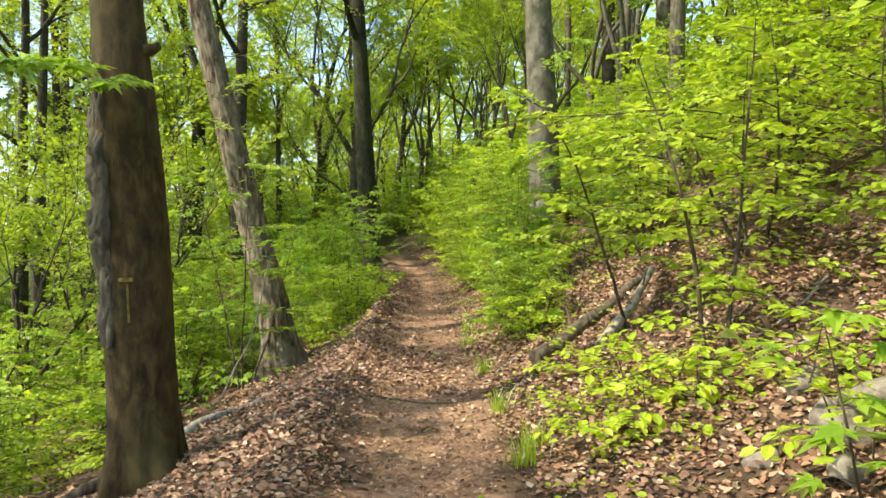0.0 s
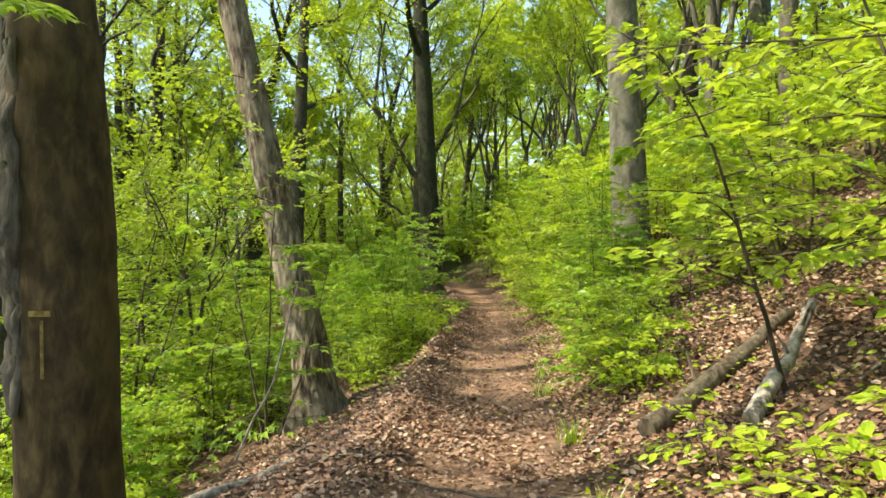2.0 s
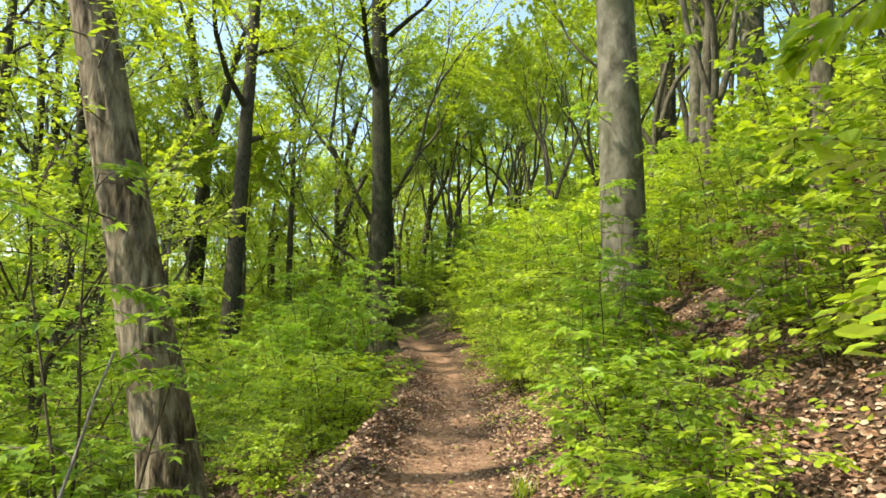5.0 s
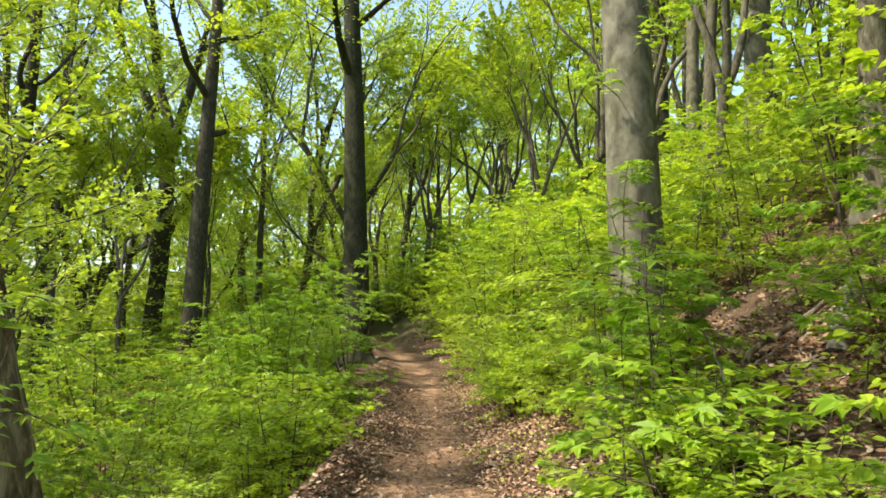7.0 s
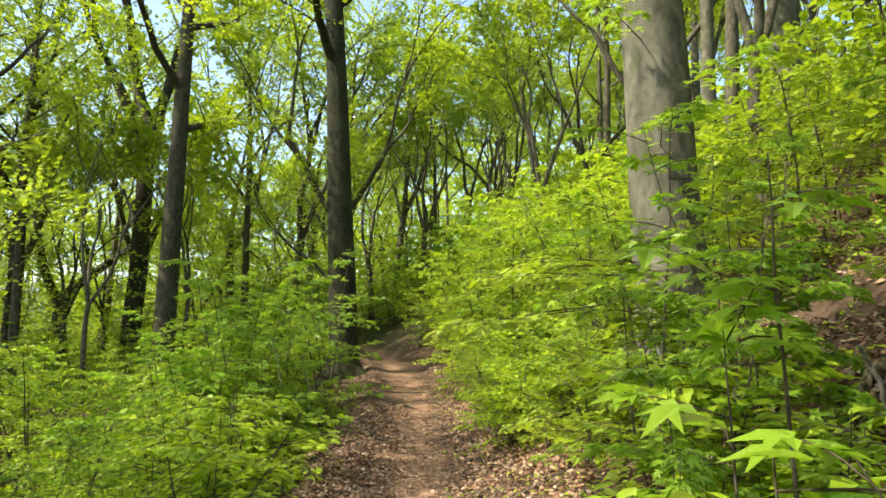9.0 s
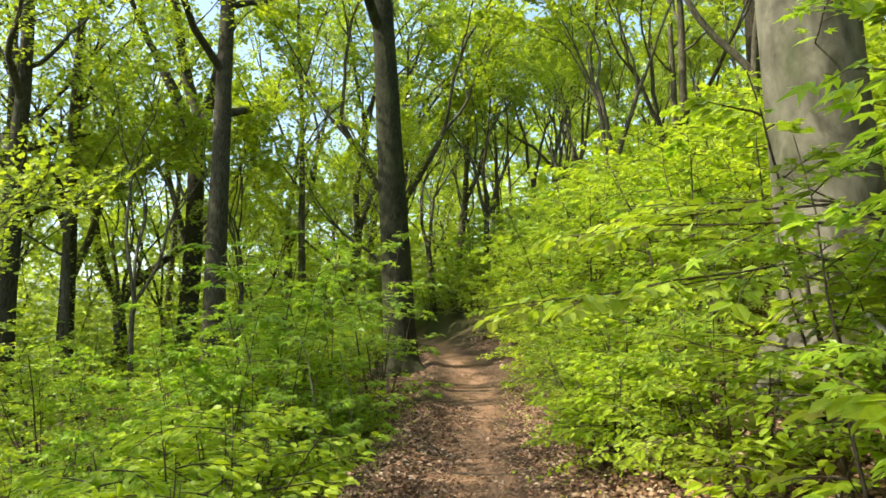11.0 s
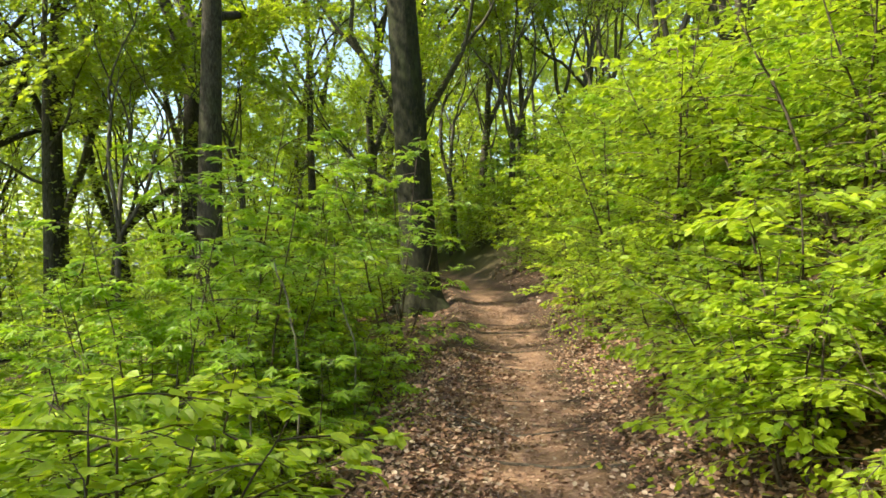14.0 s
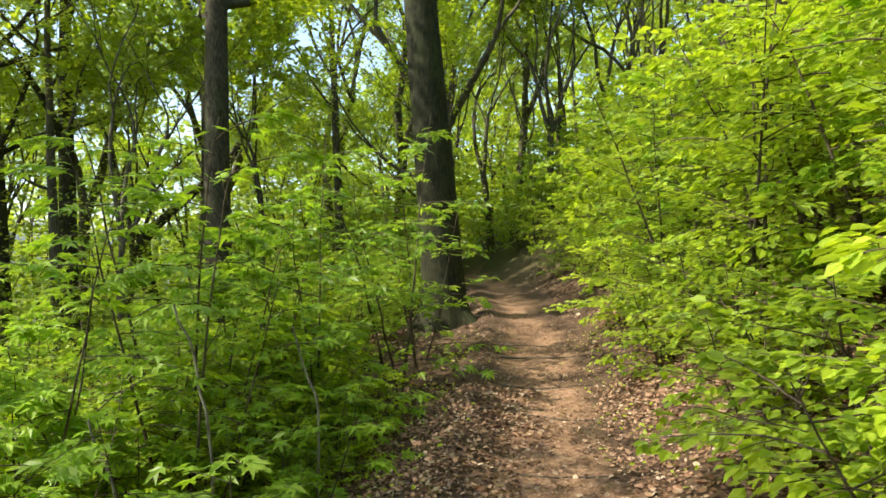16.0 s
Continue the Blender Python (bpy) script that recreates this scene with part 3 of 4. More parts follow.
    for k, (x, y) in enumerate(((-9, 51), (-13.5, 55), (-5.5, 47), (-18, 51), (-4, 62), (-22, 46), (-10.5, 63))):
        forked_tree(x, y, 0.6, 27, 190 + k, BARK_FAR, 9500, 0.21, label="tall dark-limbed tree in the wood's depth", spread=0.42)
    for k, (x, y) in enumerate(((-1.5, 50), (1.2, 55), (-4.5, 52), (3.8, 58), (-7.5, 56))):
        forked_tree(x, y, 0.36, 17, 90 + k, BARK_FAR, 4200, 0.19, label="dark many-stemmed tree beyond the path's bend", spread=0.35)
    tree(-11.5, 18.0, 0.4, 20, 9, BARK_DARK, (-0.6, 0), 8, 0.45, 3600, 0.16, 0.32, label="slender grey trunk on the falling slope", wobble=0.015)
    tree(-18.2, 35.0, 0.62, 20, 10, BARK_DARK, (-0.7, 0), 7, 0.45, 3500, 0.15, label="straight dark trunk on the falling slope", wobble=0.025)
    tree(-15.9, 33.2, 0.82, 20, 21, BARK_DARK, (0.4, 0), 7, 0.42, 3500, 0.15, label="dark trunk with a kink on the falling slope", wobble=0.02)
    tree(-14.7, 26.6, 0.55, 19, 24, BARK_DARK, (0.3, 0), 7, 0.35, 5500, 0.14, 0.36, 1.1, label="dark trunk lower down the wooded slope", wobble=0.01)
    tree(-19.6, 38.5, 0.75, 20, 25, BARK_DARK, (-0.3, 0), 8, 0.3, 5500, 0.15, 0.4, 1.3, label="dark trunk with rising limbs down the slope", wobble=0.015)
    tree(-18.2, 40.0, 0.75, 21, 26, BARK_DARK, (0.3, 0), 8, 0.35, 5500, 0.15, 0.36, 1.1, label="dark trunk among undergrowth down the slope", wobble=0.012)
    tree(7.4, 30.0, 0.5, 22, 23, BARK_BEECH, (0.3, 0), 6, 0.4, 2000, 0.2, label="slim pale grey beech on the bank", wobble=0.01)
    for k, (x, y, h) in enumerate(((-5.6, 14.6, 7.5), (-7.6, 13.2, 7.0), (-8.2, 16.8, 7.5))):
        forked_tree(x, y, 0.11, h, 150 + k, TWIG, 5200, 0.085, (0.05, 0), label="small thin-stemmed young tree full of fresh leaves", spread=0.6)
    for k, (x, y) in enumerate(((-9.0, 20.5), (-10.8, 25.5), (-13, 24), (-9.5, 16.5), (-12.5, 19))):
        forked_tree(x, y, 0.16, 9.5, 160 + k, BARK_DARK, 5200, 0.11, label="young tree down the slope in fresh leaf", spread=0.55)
    # Added trees, mostly out of view: their crowns shade the path and bank.
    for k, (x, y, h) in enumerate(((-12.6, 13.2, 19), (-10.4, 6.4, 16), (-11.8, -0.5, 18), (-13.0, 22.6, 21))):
        tree(x, y, 0.42, h, 240 + k, BARK_DARK, (0.5, 0), 8, 0.45, 3600, 0.16, 0.32, label="tall tree added beside the view, its crown shading the path", wobble=0.015, group="woodland trees")
    rng = np.random.RandomState(77)
    # the wood around: a few built trees, then copies of them
    kinds = []
    for k in range(9):
        slim = k < 5
        if slim:
            kinds.append(forked_tree(0, 0, rng.uniform(0.2, 0.3), rng.uniform(13, 17), 100 + k, BARK_FAR, 8800, 0.175, tuple(rng.uniform(-0.15, 0.15, 2)), group="woodland trees",
                                     label="dark-stemmed woodland tree with curved rising limbs"))
        else:
            kinds.append(tree(0, 0, rng.uniform(0.34, 0.5), rng.uniform(17, 21), 100 + k, BARK_BEECH if k == 8 else BARK_FAR, tuple(rng.uniform(-1.4, 1.4, 2)), 8, 0.3, 6400, 0.19, 0.36, 1.0,
                              label="woodland tree with dark trunk and fresh leaves", wobble=0.018, group="woodland trees"))
    spots, used = [], set()
    for k in range(5000):
        x, y = rng.uniform(-62, 36), rng.uniform(-16, 92)
        d = x - float(path_middle(y))
        if y < 44 and -6.5 < d < 4.8 or y < 14 and -6 < d < 6.5:
            continue
        if d < 0 and 2 < y < 34 and (d > -24 or rng.uniform() < 0.6):
            continue
        if x < -13 and 34 < y < 75 and rng.uniform() < 0.55:
            continue
        near = 4.2 if y > 40 else 3.8
        if any((x - a) ** 2 + (y - b) ** 2 < near ** 2 for a, b in spots):
            continue
        spots.append((x, y))
    behind = [p for p in spots if p[1] < 2 and abs(p[0]) < 22][:14]
    # those in the line of the walk and close to it first
    spots.sort(key=lambda p: (p[0] + 4) ** 2 * (1.6 if p[0] < -4 else 2.2) + (p[1] - 42) ** 2)
    for k, (x, y) in enumerate(spots[:96] + [p for p in behind if p not in spots[:96]]):
        i = int(rng.choice(9, p=[0.14, 0.14, 0.14, 0.13, 0.13, 0.09, 0.09, 0.08, 0.06]))
        m = Matrix.LocRotScale((x, y, ground_at(x, y)), Euler((0, 0, rng.uniform(0, 6.28))), (rng.uniform(0.85, 1.2),) * 3)
        if i in used:
            copy_thing(kinds[i], pose(0, 0, 0)).matrix_basis = m
        else:
            used.add(i)
            kinds[i].matrix_basis = m


def paint_mark(root):
    """Faint yellow paint on the bark: a bar with two strokes below it."""
    sh = Shape()
    for a0, a1, z0, z1 in ((-1.5, -0.75, 1.62, 1.65), (-1.3, -1.24, 1.3, 1.6), (-1.02, -0.95, 1.28, 1.6)):
        th, zz = np.meshgrid(np.linspace(a0, a1, 12), np.linspace(z0, z1, 6), indexing="ij")
        r = 0.3 - 0.012 * zz
        v = np.stack([r * np.cos(th) - 0.08 * (zz / 1.6), r * np.sin(th), zz], -1).reshape(-1, 3)
        sh.add(v, [(i * 6 + j, (i + 1) * 6 + j, (i + 1) * 6 + j + 1, i * 6 + j + 1) for i in range(11) for j in range(5)])
    sh.make("paint_mark", PAINT, root, "faded yellow paint mark")


build_trees()

BEECH_LABEL = "young beech with light green leaves in flat sprays"
YELLOW_LABEL = "low yellow-green shrub with fresh leaves"
MAPLE_LABEL = "young maple with broad lobed green leaves"


def build_shrubs():
    # (height it is built at, object) for the ones near the path and those further off
    near = [(2.0, shrub("sapling", 2.0, 1.35, 11, 3, 11, 2000, 0.077, label=BEECH_LABEL)),
            (1.4, shrub("sapling", 1.4, 1.1, 12, 4, 8, 1700, 0.073, label=BEECH_LABEL)),
            (3.2, shrub("sapling", 3.2, 1.6, 13, 3, 15, 2600, 0.083, label=BEECH_LABEL)),
            (1.1, shrub("sapling", 1.1, 1.0, 14, 4, 7, 1300, 0.074, mat=LEAF_YOUNG, label=YELLOW_LABEL)),
            (2.2, shrub("sapling", 2.2, 1.4, 15, 3, 10, 1500, 0.1, "maple", mat=LEAF_MAPLE, label=MAPLE_LABEL)),
            (2.0, shrub("sapling", 2.0, 1.5, 16, 3, 11, 2000, 0.077, mat=LEAF_YOUNG, label="young beech with yellow-green leaves")),
            (3.2, shrub("sapling", 3.2, 1.5, 18, 3, 9, 520, 0.125, "maple", mat=LEAF_MAPLE, label="tall thin young maple with broad lobed leaves")),
            (0.6, shrub("seedling_shrub", 0.6, 0.75, 19, 3, 5, 200, 0.085, mat=LEAF_YOUNG, label="sparse low yellow-green plant over dead leaves", low=0.4)),
            (4.2, shrub("sapling", 4.2, 1.7, 17, 3, 18, 3400, 0.085, label="tall young beech leaning over the path"))]
    distant = [(3.0, shrub("undergrowth_shrub", 3.0, 1.9, 21, 4, 10, 1250, 0.14, "far", label="dense young beech deep in the wood", flat=0.5)),
               (4.6, shrub("undergrowth_shrub", 4.6, 2.1, 22, 4, 13, 1500, 0.15, "far", label="tall young beech deep in the wood", flat=0.5)),
               (2.4, shrub("undergrowth_shrub", 2.4, 1.8, 23, 4, 9, 1150, 0.13, "far", mat=LEAF_YOUNG, label="yellow-green undergrowth shrub on the slope", flat=0.5)),
               (3.4, shrub("undergrowth_shrub", 3.4, 1.8, 24, 4, 10, 1300, 0.15, "far", mat=LEAF_MAPLE, label="dark green undergrowth shrub on the slope", flat=0.5))]
    rng = np.random.RandomState(5)
    used = set()

    def put(pool, k, x, y, height):
        built, ob = pool[k]
        m = Matrix.LocRotScale((x, y, ground_at(x, y)), Euler((0, 0, rng.uniform(0, 6.28))), (height / built,) * 3)
        if ob in used:
            ob = copy_thing(ob, pose(0, 0, 0))
        used.add(ob)
        ob.matrix_basis = m

    # rows along the path: distance from its middle, first and last y, step, and heights along y
    rows = ((1.6, 9.5, 40, 0.95, [9, 12, 14, 17, 20, 22, 24, 30, 36], [1.0, 1.1, 1.2, 1.2, 1.3, 1.5, 1.6, 1.5, 1.4], (1, 3, 1, 0)),
            (2.8, 11, 42, 1.2, [11, 15, 20, 24, 32], [1.6, 2.1, 2.5, 3.4, 3.2], (0, 2, 0, 4, 2)),
            (4.3, 12.5, 42, 1.5, [12, 20, 30], [2.0, 2.8, 3.8], (0, 2, 5, 2)),
            (-1.95, 13.2, 17.5, 0.9, [10, 13, 16, 19], [0.8, 0.9, 1.2, 1.2], (1, 3, 5, 1)),
            (-2.75, 17.8, 26, 0.95, [17, 22, 26, 30], [1.1, 1.3, 1.5, 1.4], (1, 3, 0, 4, 1)),
            (-2.0, 18.6, 25.5, 0.75, [18, 22, 26], [0.7, 0.8, 0.8], (3, 1, 1, 4)),
            (-2.6, 35, 44, 1.2, [30, 40], [1.6, 1.8], (0, 3, 4)),
            (-3.4, 12.5, 42, 1.1, [9, 13, 16, 19, 22, 26, 34], [1.3, 1.4, 1.6, 1.7, 2.0, 2.0, 2.0], (0, 5, 4, 2, 0)),
            (-4.6, 9.8, 42, 1.4, [9, 13, 18, 24], [1.6, 1.7, 1.8, 2.0], (0, 2, 5, 4)))
    for off, y, last, step, hy, hz, pick in rows:
        while y < last:
            x = off + rng.uniform(-0.25, 0.35) * (1 if off > 0 else -1) + float(path_middle(y))
            k = pick[rng.randint(len(pick))]
            h = float(np.interp(y, hy, hz)) * rng.uniform(0.8, 1.12)
            far = y > 30 or off > 3.5 and y > 22 or off < -3.5 and y > 24
            bare = 0 < off < 2 and 13.9 < y < 16.2 or off > 2 and (11 < y < 16.5 and rng.uniform() < 0.6 or 18 < y < 22 and rng.uniform() < 0.35)
            if not bare and (x - 2.42) ** 2 + (y - 17.5) ** 2 > 0.7 and (x + 2.6) ** 2 + (y - 12) ** 2 > 0.4 and not (x > 0.5 and 15.2 < y < 18.2 and x < 2.2 and h > 1.5) and (x + 3.27) ** 2 + (y - 32.9) ** 2 > 1.2:
                put(distant if far else near, k % 4 if far else (8 if h > 3.4 and k != 4 else k), x, y, h)
            y += step * rng.uniform(0.75, 1.25)
    # single plants beside the walk
    # young beeches
    for x, y, h in ((1.8, 15.0, 1.3), (4.9, 10.6, 2.6), (-5.2, 8.4, 1.6), (-6.2, 9.6, 2.0), (-4.6, 26.4, 2.8), (2.6, -1.0, 1.8), (-3.2, -1.5, 1.6),
                    (-4.2, 1.0, 1.6)):
        put(near, 0, x, y, h)
    # low beeches
    for x, y, h in ((1.2, 17.7, 1.0), (1.95, 16.3, 1.5), (0.95, 9.9, 0.9), (2.2, -3.0, 1.2)):
        put(near, 1, x, y, h)
    # taller beeches
    for x, y, h in ((1.9, 19.4, 2.2), (-4.6, 13.2, 2.6), (-4.2, 24.6, 2.7), (2.2, 21.0, 3.0), (4.6, -2.2, 2.8)):
        put(near, 2, x, y, h)
    # low yellow-green shrubs
    for x, y, h in ((2.5, 3.3, 0.8), (2.9, 12.4, 0.8), (3.3, 14.4, 0.9), (3.7, 12.8, 0.9), (1.1, 8.9, 0.8), (-4.6, 5.6, 1.0), (-3.6, 8.2, 0.9), (0.95, 18.9, 1.15),
                    (1.35, 19.6, 1.5), (-2.15, 18.3, 0.5), (-2.2, 21.4, 0.45), (-2.3, 23.2, 0.4), (-1.95, 16.0, 1.25), (-2.3, 17.2, 1.4), (-2.35, 18.2, 1.5), (-2.7, 19.0, 1.5), (-5.2, 3.4, 1.1)):
        put(near, 3, x, y, h)
    # dense maples
    for x, y, h in ((-4.4, 10.2, 1.6), (-3.9, 21.0, 2.6), (-4.1, 24.6, 3.4), (1.0, 12.6, 1.25), (1.75, 13.4, 1.5)):
        put(near, 4, x, y, h)
    # yellow-green beeches
    for x, y, h in ((3.2, 7.6, 2.6), (2.9, 10.0, 2.4), (4.4, 8.6, 2.8), (3.6, 5.6, 2.2), (-5.6, 6.6, 1.6), (-4.6, 27.6, 2.4), (-3.9, 25.8, 2.3), (0.95, 19.05, 1.4),
                    (3.6, 0.6, 1.9), (-3.4, -4.0, 1.7)):
        put(near, 5, x, y, h)
    # thin maples
    for x, y, h in ((-3.2, 21.9, 3.3), (-3.7, 20.6, 3.0), (-3.7, 22.8, 3.8), (-2.9, 19.9, 1.9), (-3.3, 24.6, 3.7), (-2.75, 26.3, 4.0), (-2.95, 10.9, 3.4), (-2.95, 28.6, 3.6), (1.45, 14.5, 2.5), (1.75, 13.6, 2.2), (1.3, 13.0, 1.7)):
        put(near, 6, x, y, h)
    # sparse low plants
    for x, y, h in ((1.0, 4.6, 0.45), (1.7, 4.9, 0.6), (0.95, 5.4, 0.36), (1.9, 3.2, 0.6), (1.35, 4.7, 0.62), (2.05, 4.2, 0.6), (1.9, 12.6, 0.6), (2.3, 11.9, 0.7),
                    (2.2, 14.2, 0.7), (3.0, 11.2, 0.8), (1.6, 14.7, 0.6), (1.5, 15.7, 0.6), (1.5, 5.7, 0.5), (2.6, 6.8, 0.7), (1.2, 6.5, 0.5)):
        put(near, 7, x, y, h)
    # tall young beeches
    for x, y, h in ((-6.0, 13.2, 4.6), (-8.3, 12.2, 4.6), (-7.0, 16.0, 4.4), (1.35, 24.3, 4.0), (0.9, 27.4, 3.4)):
        put(near, 8, x, y, h)
    arching = shrub("sapling", 2.3, 1.0, 71, 2, 8, 700, 0.085, label="young beech with long branches arching over the path", split=True)
    arching.matrix_basis = pose(1.75, 15.6, ground_at(1.75, 15.6))
    h = 1.0 - ground_at(1.75, 15.6)
    leafy_branch(arching, (0, 0, 1.0 + h), (-1.8, -0.95, 0.3), 1.9, 170, 0.09, 72, sag=0.35)
    leafy_branch(arching, (0.05, 0, 0.85 + h), (-0.9, -0.35, 0.12), 1.4, 110, 0.085, 73)
    leafy_branch(arching, (0, 0.1, 1.2 + h), (-1.6, 0.6, 0.12), 1.65, 90, 0.1, 78, sag=0.3)
    leafy_branch(arching, (0, 0.1, 1.3 + h), (-1.1, 0.75, 0.12), 1.4, 80, 0.1, 79, sag=0.3)
    leafy_branch(arching, (0, 0.05, 1.3 + h), (-0.8, 0.6, 0.25), 1.6, 110, 0.085, 74, mat=LEAF_YOUNG)
    for x, y, h, seed in ((0.95, 11.6, 1.9, 81), (1.3, 10.9, 1.1, 82), (0.95, 9.2, 0.7, 83), (-2.25, 20.3, 1.5, 85), (-2.7, 19.4, 1.5, 86), (-2.35, 21.9, 1.3, 87), (-2.45, 23.4, 1.2, 88)):
        maple = shrub("maple_sapling", h, 0.75, seed, 2, 7, 150, 0.125, "maple", mat=LEAF_MAPLE, label="thin young maple with large lobed leaves", split=True, single=True)
        maple.matrix_basis = pose(x, y, ground_at(x, y))
    crooked = shrub("sapling", 3.2, 1.5, 84, 1, 14, 900, 0.085, mat=LEAF_YOUNG, label="crooked dark-stemmed sapling beside the fallen log", lean=(-0.9, -0.5), split=True, low=0.35)
    crooked.matrix_basis = pose(1.85, 7.5, ground_at(1.85, 7.5))
    over = shrub("sapling", 2.5, 1.2, 75, 2, 9, 900, 0.085, mat=LEAF_YOUNG, label="young beech with branches hanging over the path", split=True)
    over.matrix_basis = pose(2.05, 5.5, ground_at(2.05, 5.5))
    h = 2.42 - ground_at(2.05, 5.5)
    leafy_branch(over, (0, 0, h), (-2.0, -0.45, 0.25), 1.8, 70, 0.08, 76, mat=LEAF_YOUNG, sag=0.3)
    leafy_branch(over, (0, 0, h - 0.2), (-1.2, -0.9, 0.2), 1.2, 70, 0.08, 77, mat=LEAF_YOUNG, sag=0.35)
    maple = shrub("maple_sapling", 1.35, 0.6, 89, 2, 6, 70, 0.13, "maple", mat=LEAF_MAPLE, label="low young maple with large dark lobed leaves", split=True, single=True)
    maple.matrix_basis = pose(1.6, 2.6, ground_at(1.6, 2.6))
    # undergrowth further off
    spots = []
    for _ in range(6000):
        x, y = rng.uniform(-36, 24), rng.uniform(4, 74)
        d = x - float(path_middle(y))
        if -4.8 < d < 4.9 and y < 44 or abs(d) < 1.5 or d > 0 and y < 11 and rng.uniform() < 0.8 or d < -5 and y < 7:
            continue
        gap = 1.4 if d > 0 or d > -11 else 2.1
        if any((x - a) ** 2 + (y - b) ** 2 < gap ** 2 for a, b in spots):
            continue
        spots.append((x, y))
    spots.sort(key=lambda p: (p[0] + 3) ** 2 * 2 + (p[1] - 26) ** 2)
    for x, y in spots[:285]:
        k = int(rng.choice(4, p=[0.36, 0.2, 0.28, 0.16]))
        put(distant, k, x, y, distant[k][0] * rng.uniform(0.75, 1.15) * (0.75 if x < -5 and y < 45 else 1.0))


build_shrubs()


# ---- the woodland floor ----
def fallen(name, ends, radius, seed, material, label, category="log", sink=0.3, steps=14, wobble=0.03, stubs=0):
    """A log or branch that lies on the ground between plan points."""
    rng = np.random.RandomState(seed)
    t = np.linspace(0, 1, steps)
    ends = np.array(ends, dtype=float)
    k = np.linspace(0, 1, len(ends))
    x = np.interp(t, k, ends[:, 0]) + np.cumsum(rng.normal(0, wobble * 0.3, steps))
    y = np.interp(t, k, ends[:, 1]) + np.cumsum(rng.normal(0, wobble * 0.3, steps))
    lift = np.interp(t, k, ends[:, 2]) if ends.shape[1] > 2 else 0
    z = land(x, y) + radius * (1 - sink) + lift
    pts = np.stack([x, y, z], 1)
    o = pts[0].copy()
    root = new(name)
    root.location = o
    tagged(root, label, category)
    rad = radius * np.interp(t, [0, 0.1, 1], [0.95, 1, 0.6])
    Shape().tube(pts - o, rad, 10, rng, 0.07).make("trunk" if category == "log" else "stick", material, root)
    for m in range(stubs):
        q, dq = along(pts - o, np.array([rng.uniform(0.2, 0.9)]))
        st = bent(q[0], rng.normal(0, 1, 3) + np.array([0, 0, 0.8]), radius * rng.uniform(3, 6), rng, 5, 0.1, 0.15)
        Shape().tube(st, np.linspace(radius * 0.3, radius * 0.1, 5), 5).make("stub", material, root)
    return root


def build_floor_things():
    fallen("log", [(0.95, 7.55), (2.5, 9.0)], 0.09, 31, MOSSY, "mossy fallen log lying down the slope", stubs=1)
    fallen("log", [(1.5, 7.0, 0.02), (2.2, 8.0, 0.26)], 0.06, 32, DEADWOOD, "pale barkless broken log leaning on a mossy one", stubs=3)
    fallen("log", [(-4.2, 5.3), (-2.6, 6.2)], 0.09, 33, MOSSY, "weathered log lying below the path")
    fallen("log", [(-3.0, 7.6), (-2.0, 8.8)], 0.06, 34, DEADWOOD, "pale weathered log on the path's lower bank")
    fallen("dead_branch", [(2.3, 13.6, 0.0), (2.5, 13.7, 0.03), (2.6, 13.75, 0.18), (3.1, 13.9, 0.1), (3.9, 13.8, -0.03)], 0.034, 35, BARK_ROUGH, "curved pale dead branch arching over leaf litter", "branch", wobble=0.12)
    fallen("stump", [(2.78, 13.0, -0.08), (2.86, 13.06, 0.16), (2.98, 13.1, 0.36)], 0.095, 36, DEADWOOD, "short broken grey stump in the leaf litter", "log", steps=6)
    fallen("dead_branch", [(1.7, 14.2, 0.1), (1.5, 15.0, 0.9)], 0.02, 37, DEADWOOD, "thin pale dead branch leaning on the bank", "branch")
    fallen("dead_branch", [(-3.0, 9.9, 0.1), (-2.5, 9.6, 0.9), (-2.35, 9.9, 1.7)], 0.014, 38, DEADWOOD, "thin bleached dead branch standing beside a trunk", "branch")
    for k, (x, y, h) in enumerate(((-2.5, 20.9, 1.9), (-2.75, 20.5, 1.5), (-2.3, 22.2, 1.6), (-2.9, 14.8, 0.9), (1.6, 12.2, 1.0))):
        fallen("dead_branch", [(x, y, -0.03), (x + 0.05, y, h * 0.6), (x - 0.12, y - 0.1, h)], 0.011, 320 + k, DEADWOOD, "thin bleached dead stem standing among leaves", "branch", stubs=2)
    rng = np.random.RandomState(40)
    for k in range(105):
        y = rng.uniform(-1, 24) if k < 60 else rng.uniform(3, 16)
        d = rng.choice([rng.uniform(0.8, 4.5), rng.uniform(-2.6, -0.9)]) if k < 60 else rng.uniform(1.2, 4.8)
        x, a, ln = d + float(path_middle(y)), rng.uniform(0, 6.28), rng.uniform(0.3, 1.1)
        fallen("stick", [(x, y), (x + ln * math.cos(a), y + ln * math.sin(a))], rng.uniform(0.006, 0.016), 300 + k, DEADWOOD if k % 2 else TWIG,
               "dry pale stick in the leaf litter" if k % 2 else "dark fallen twig in the leaf litter", "stick", 0.1, 7, 0.08)


build_floor_things()


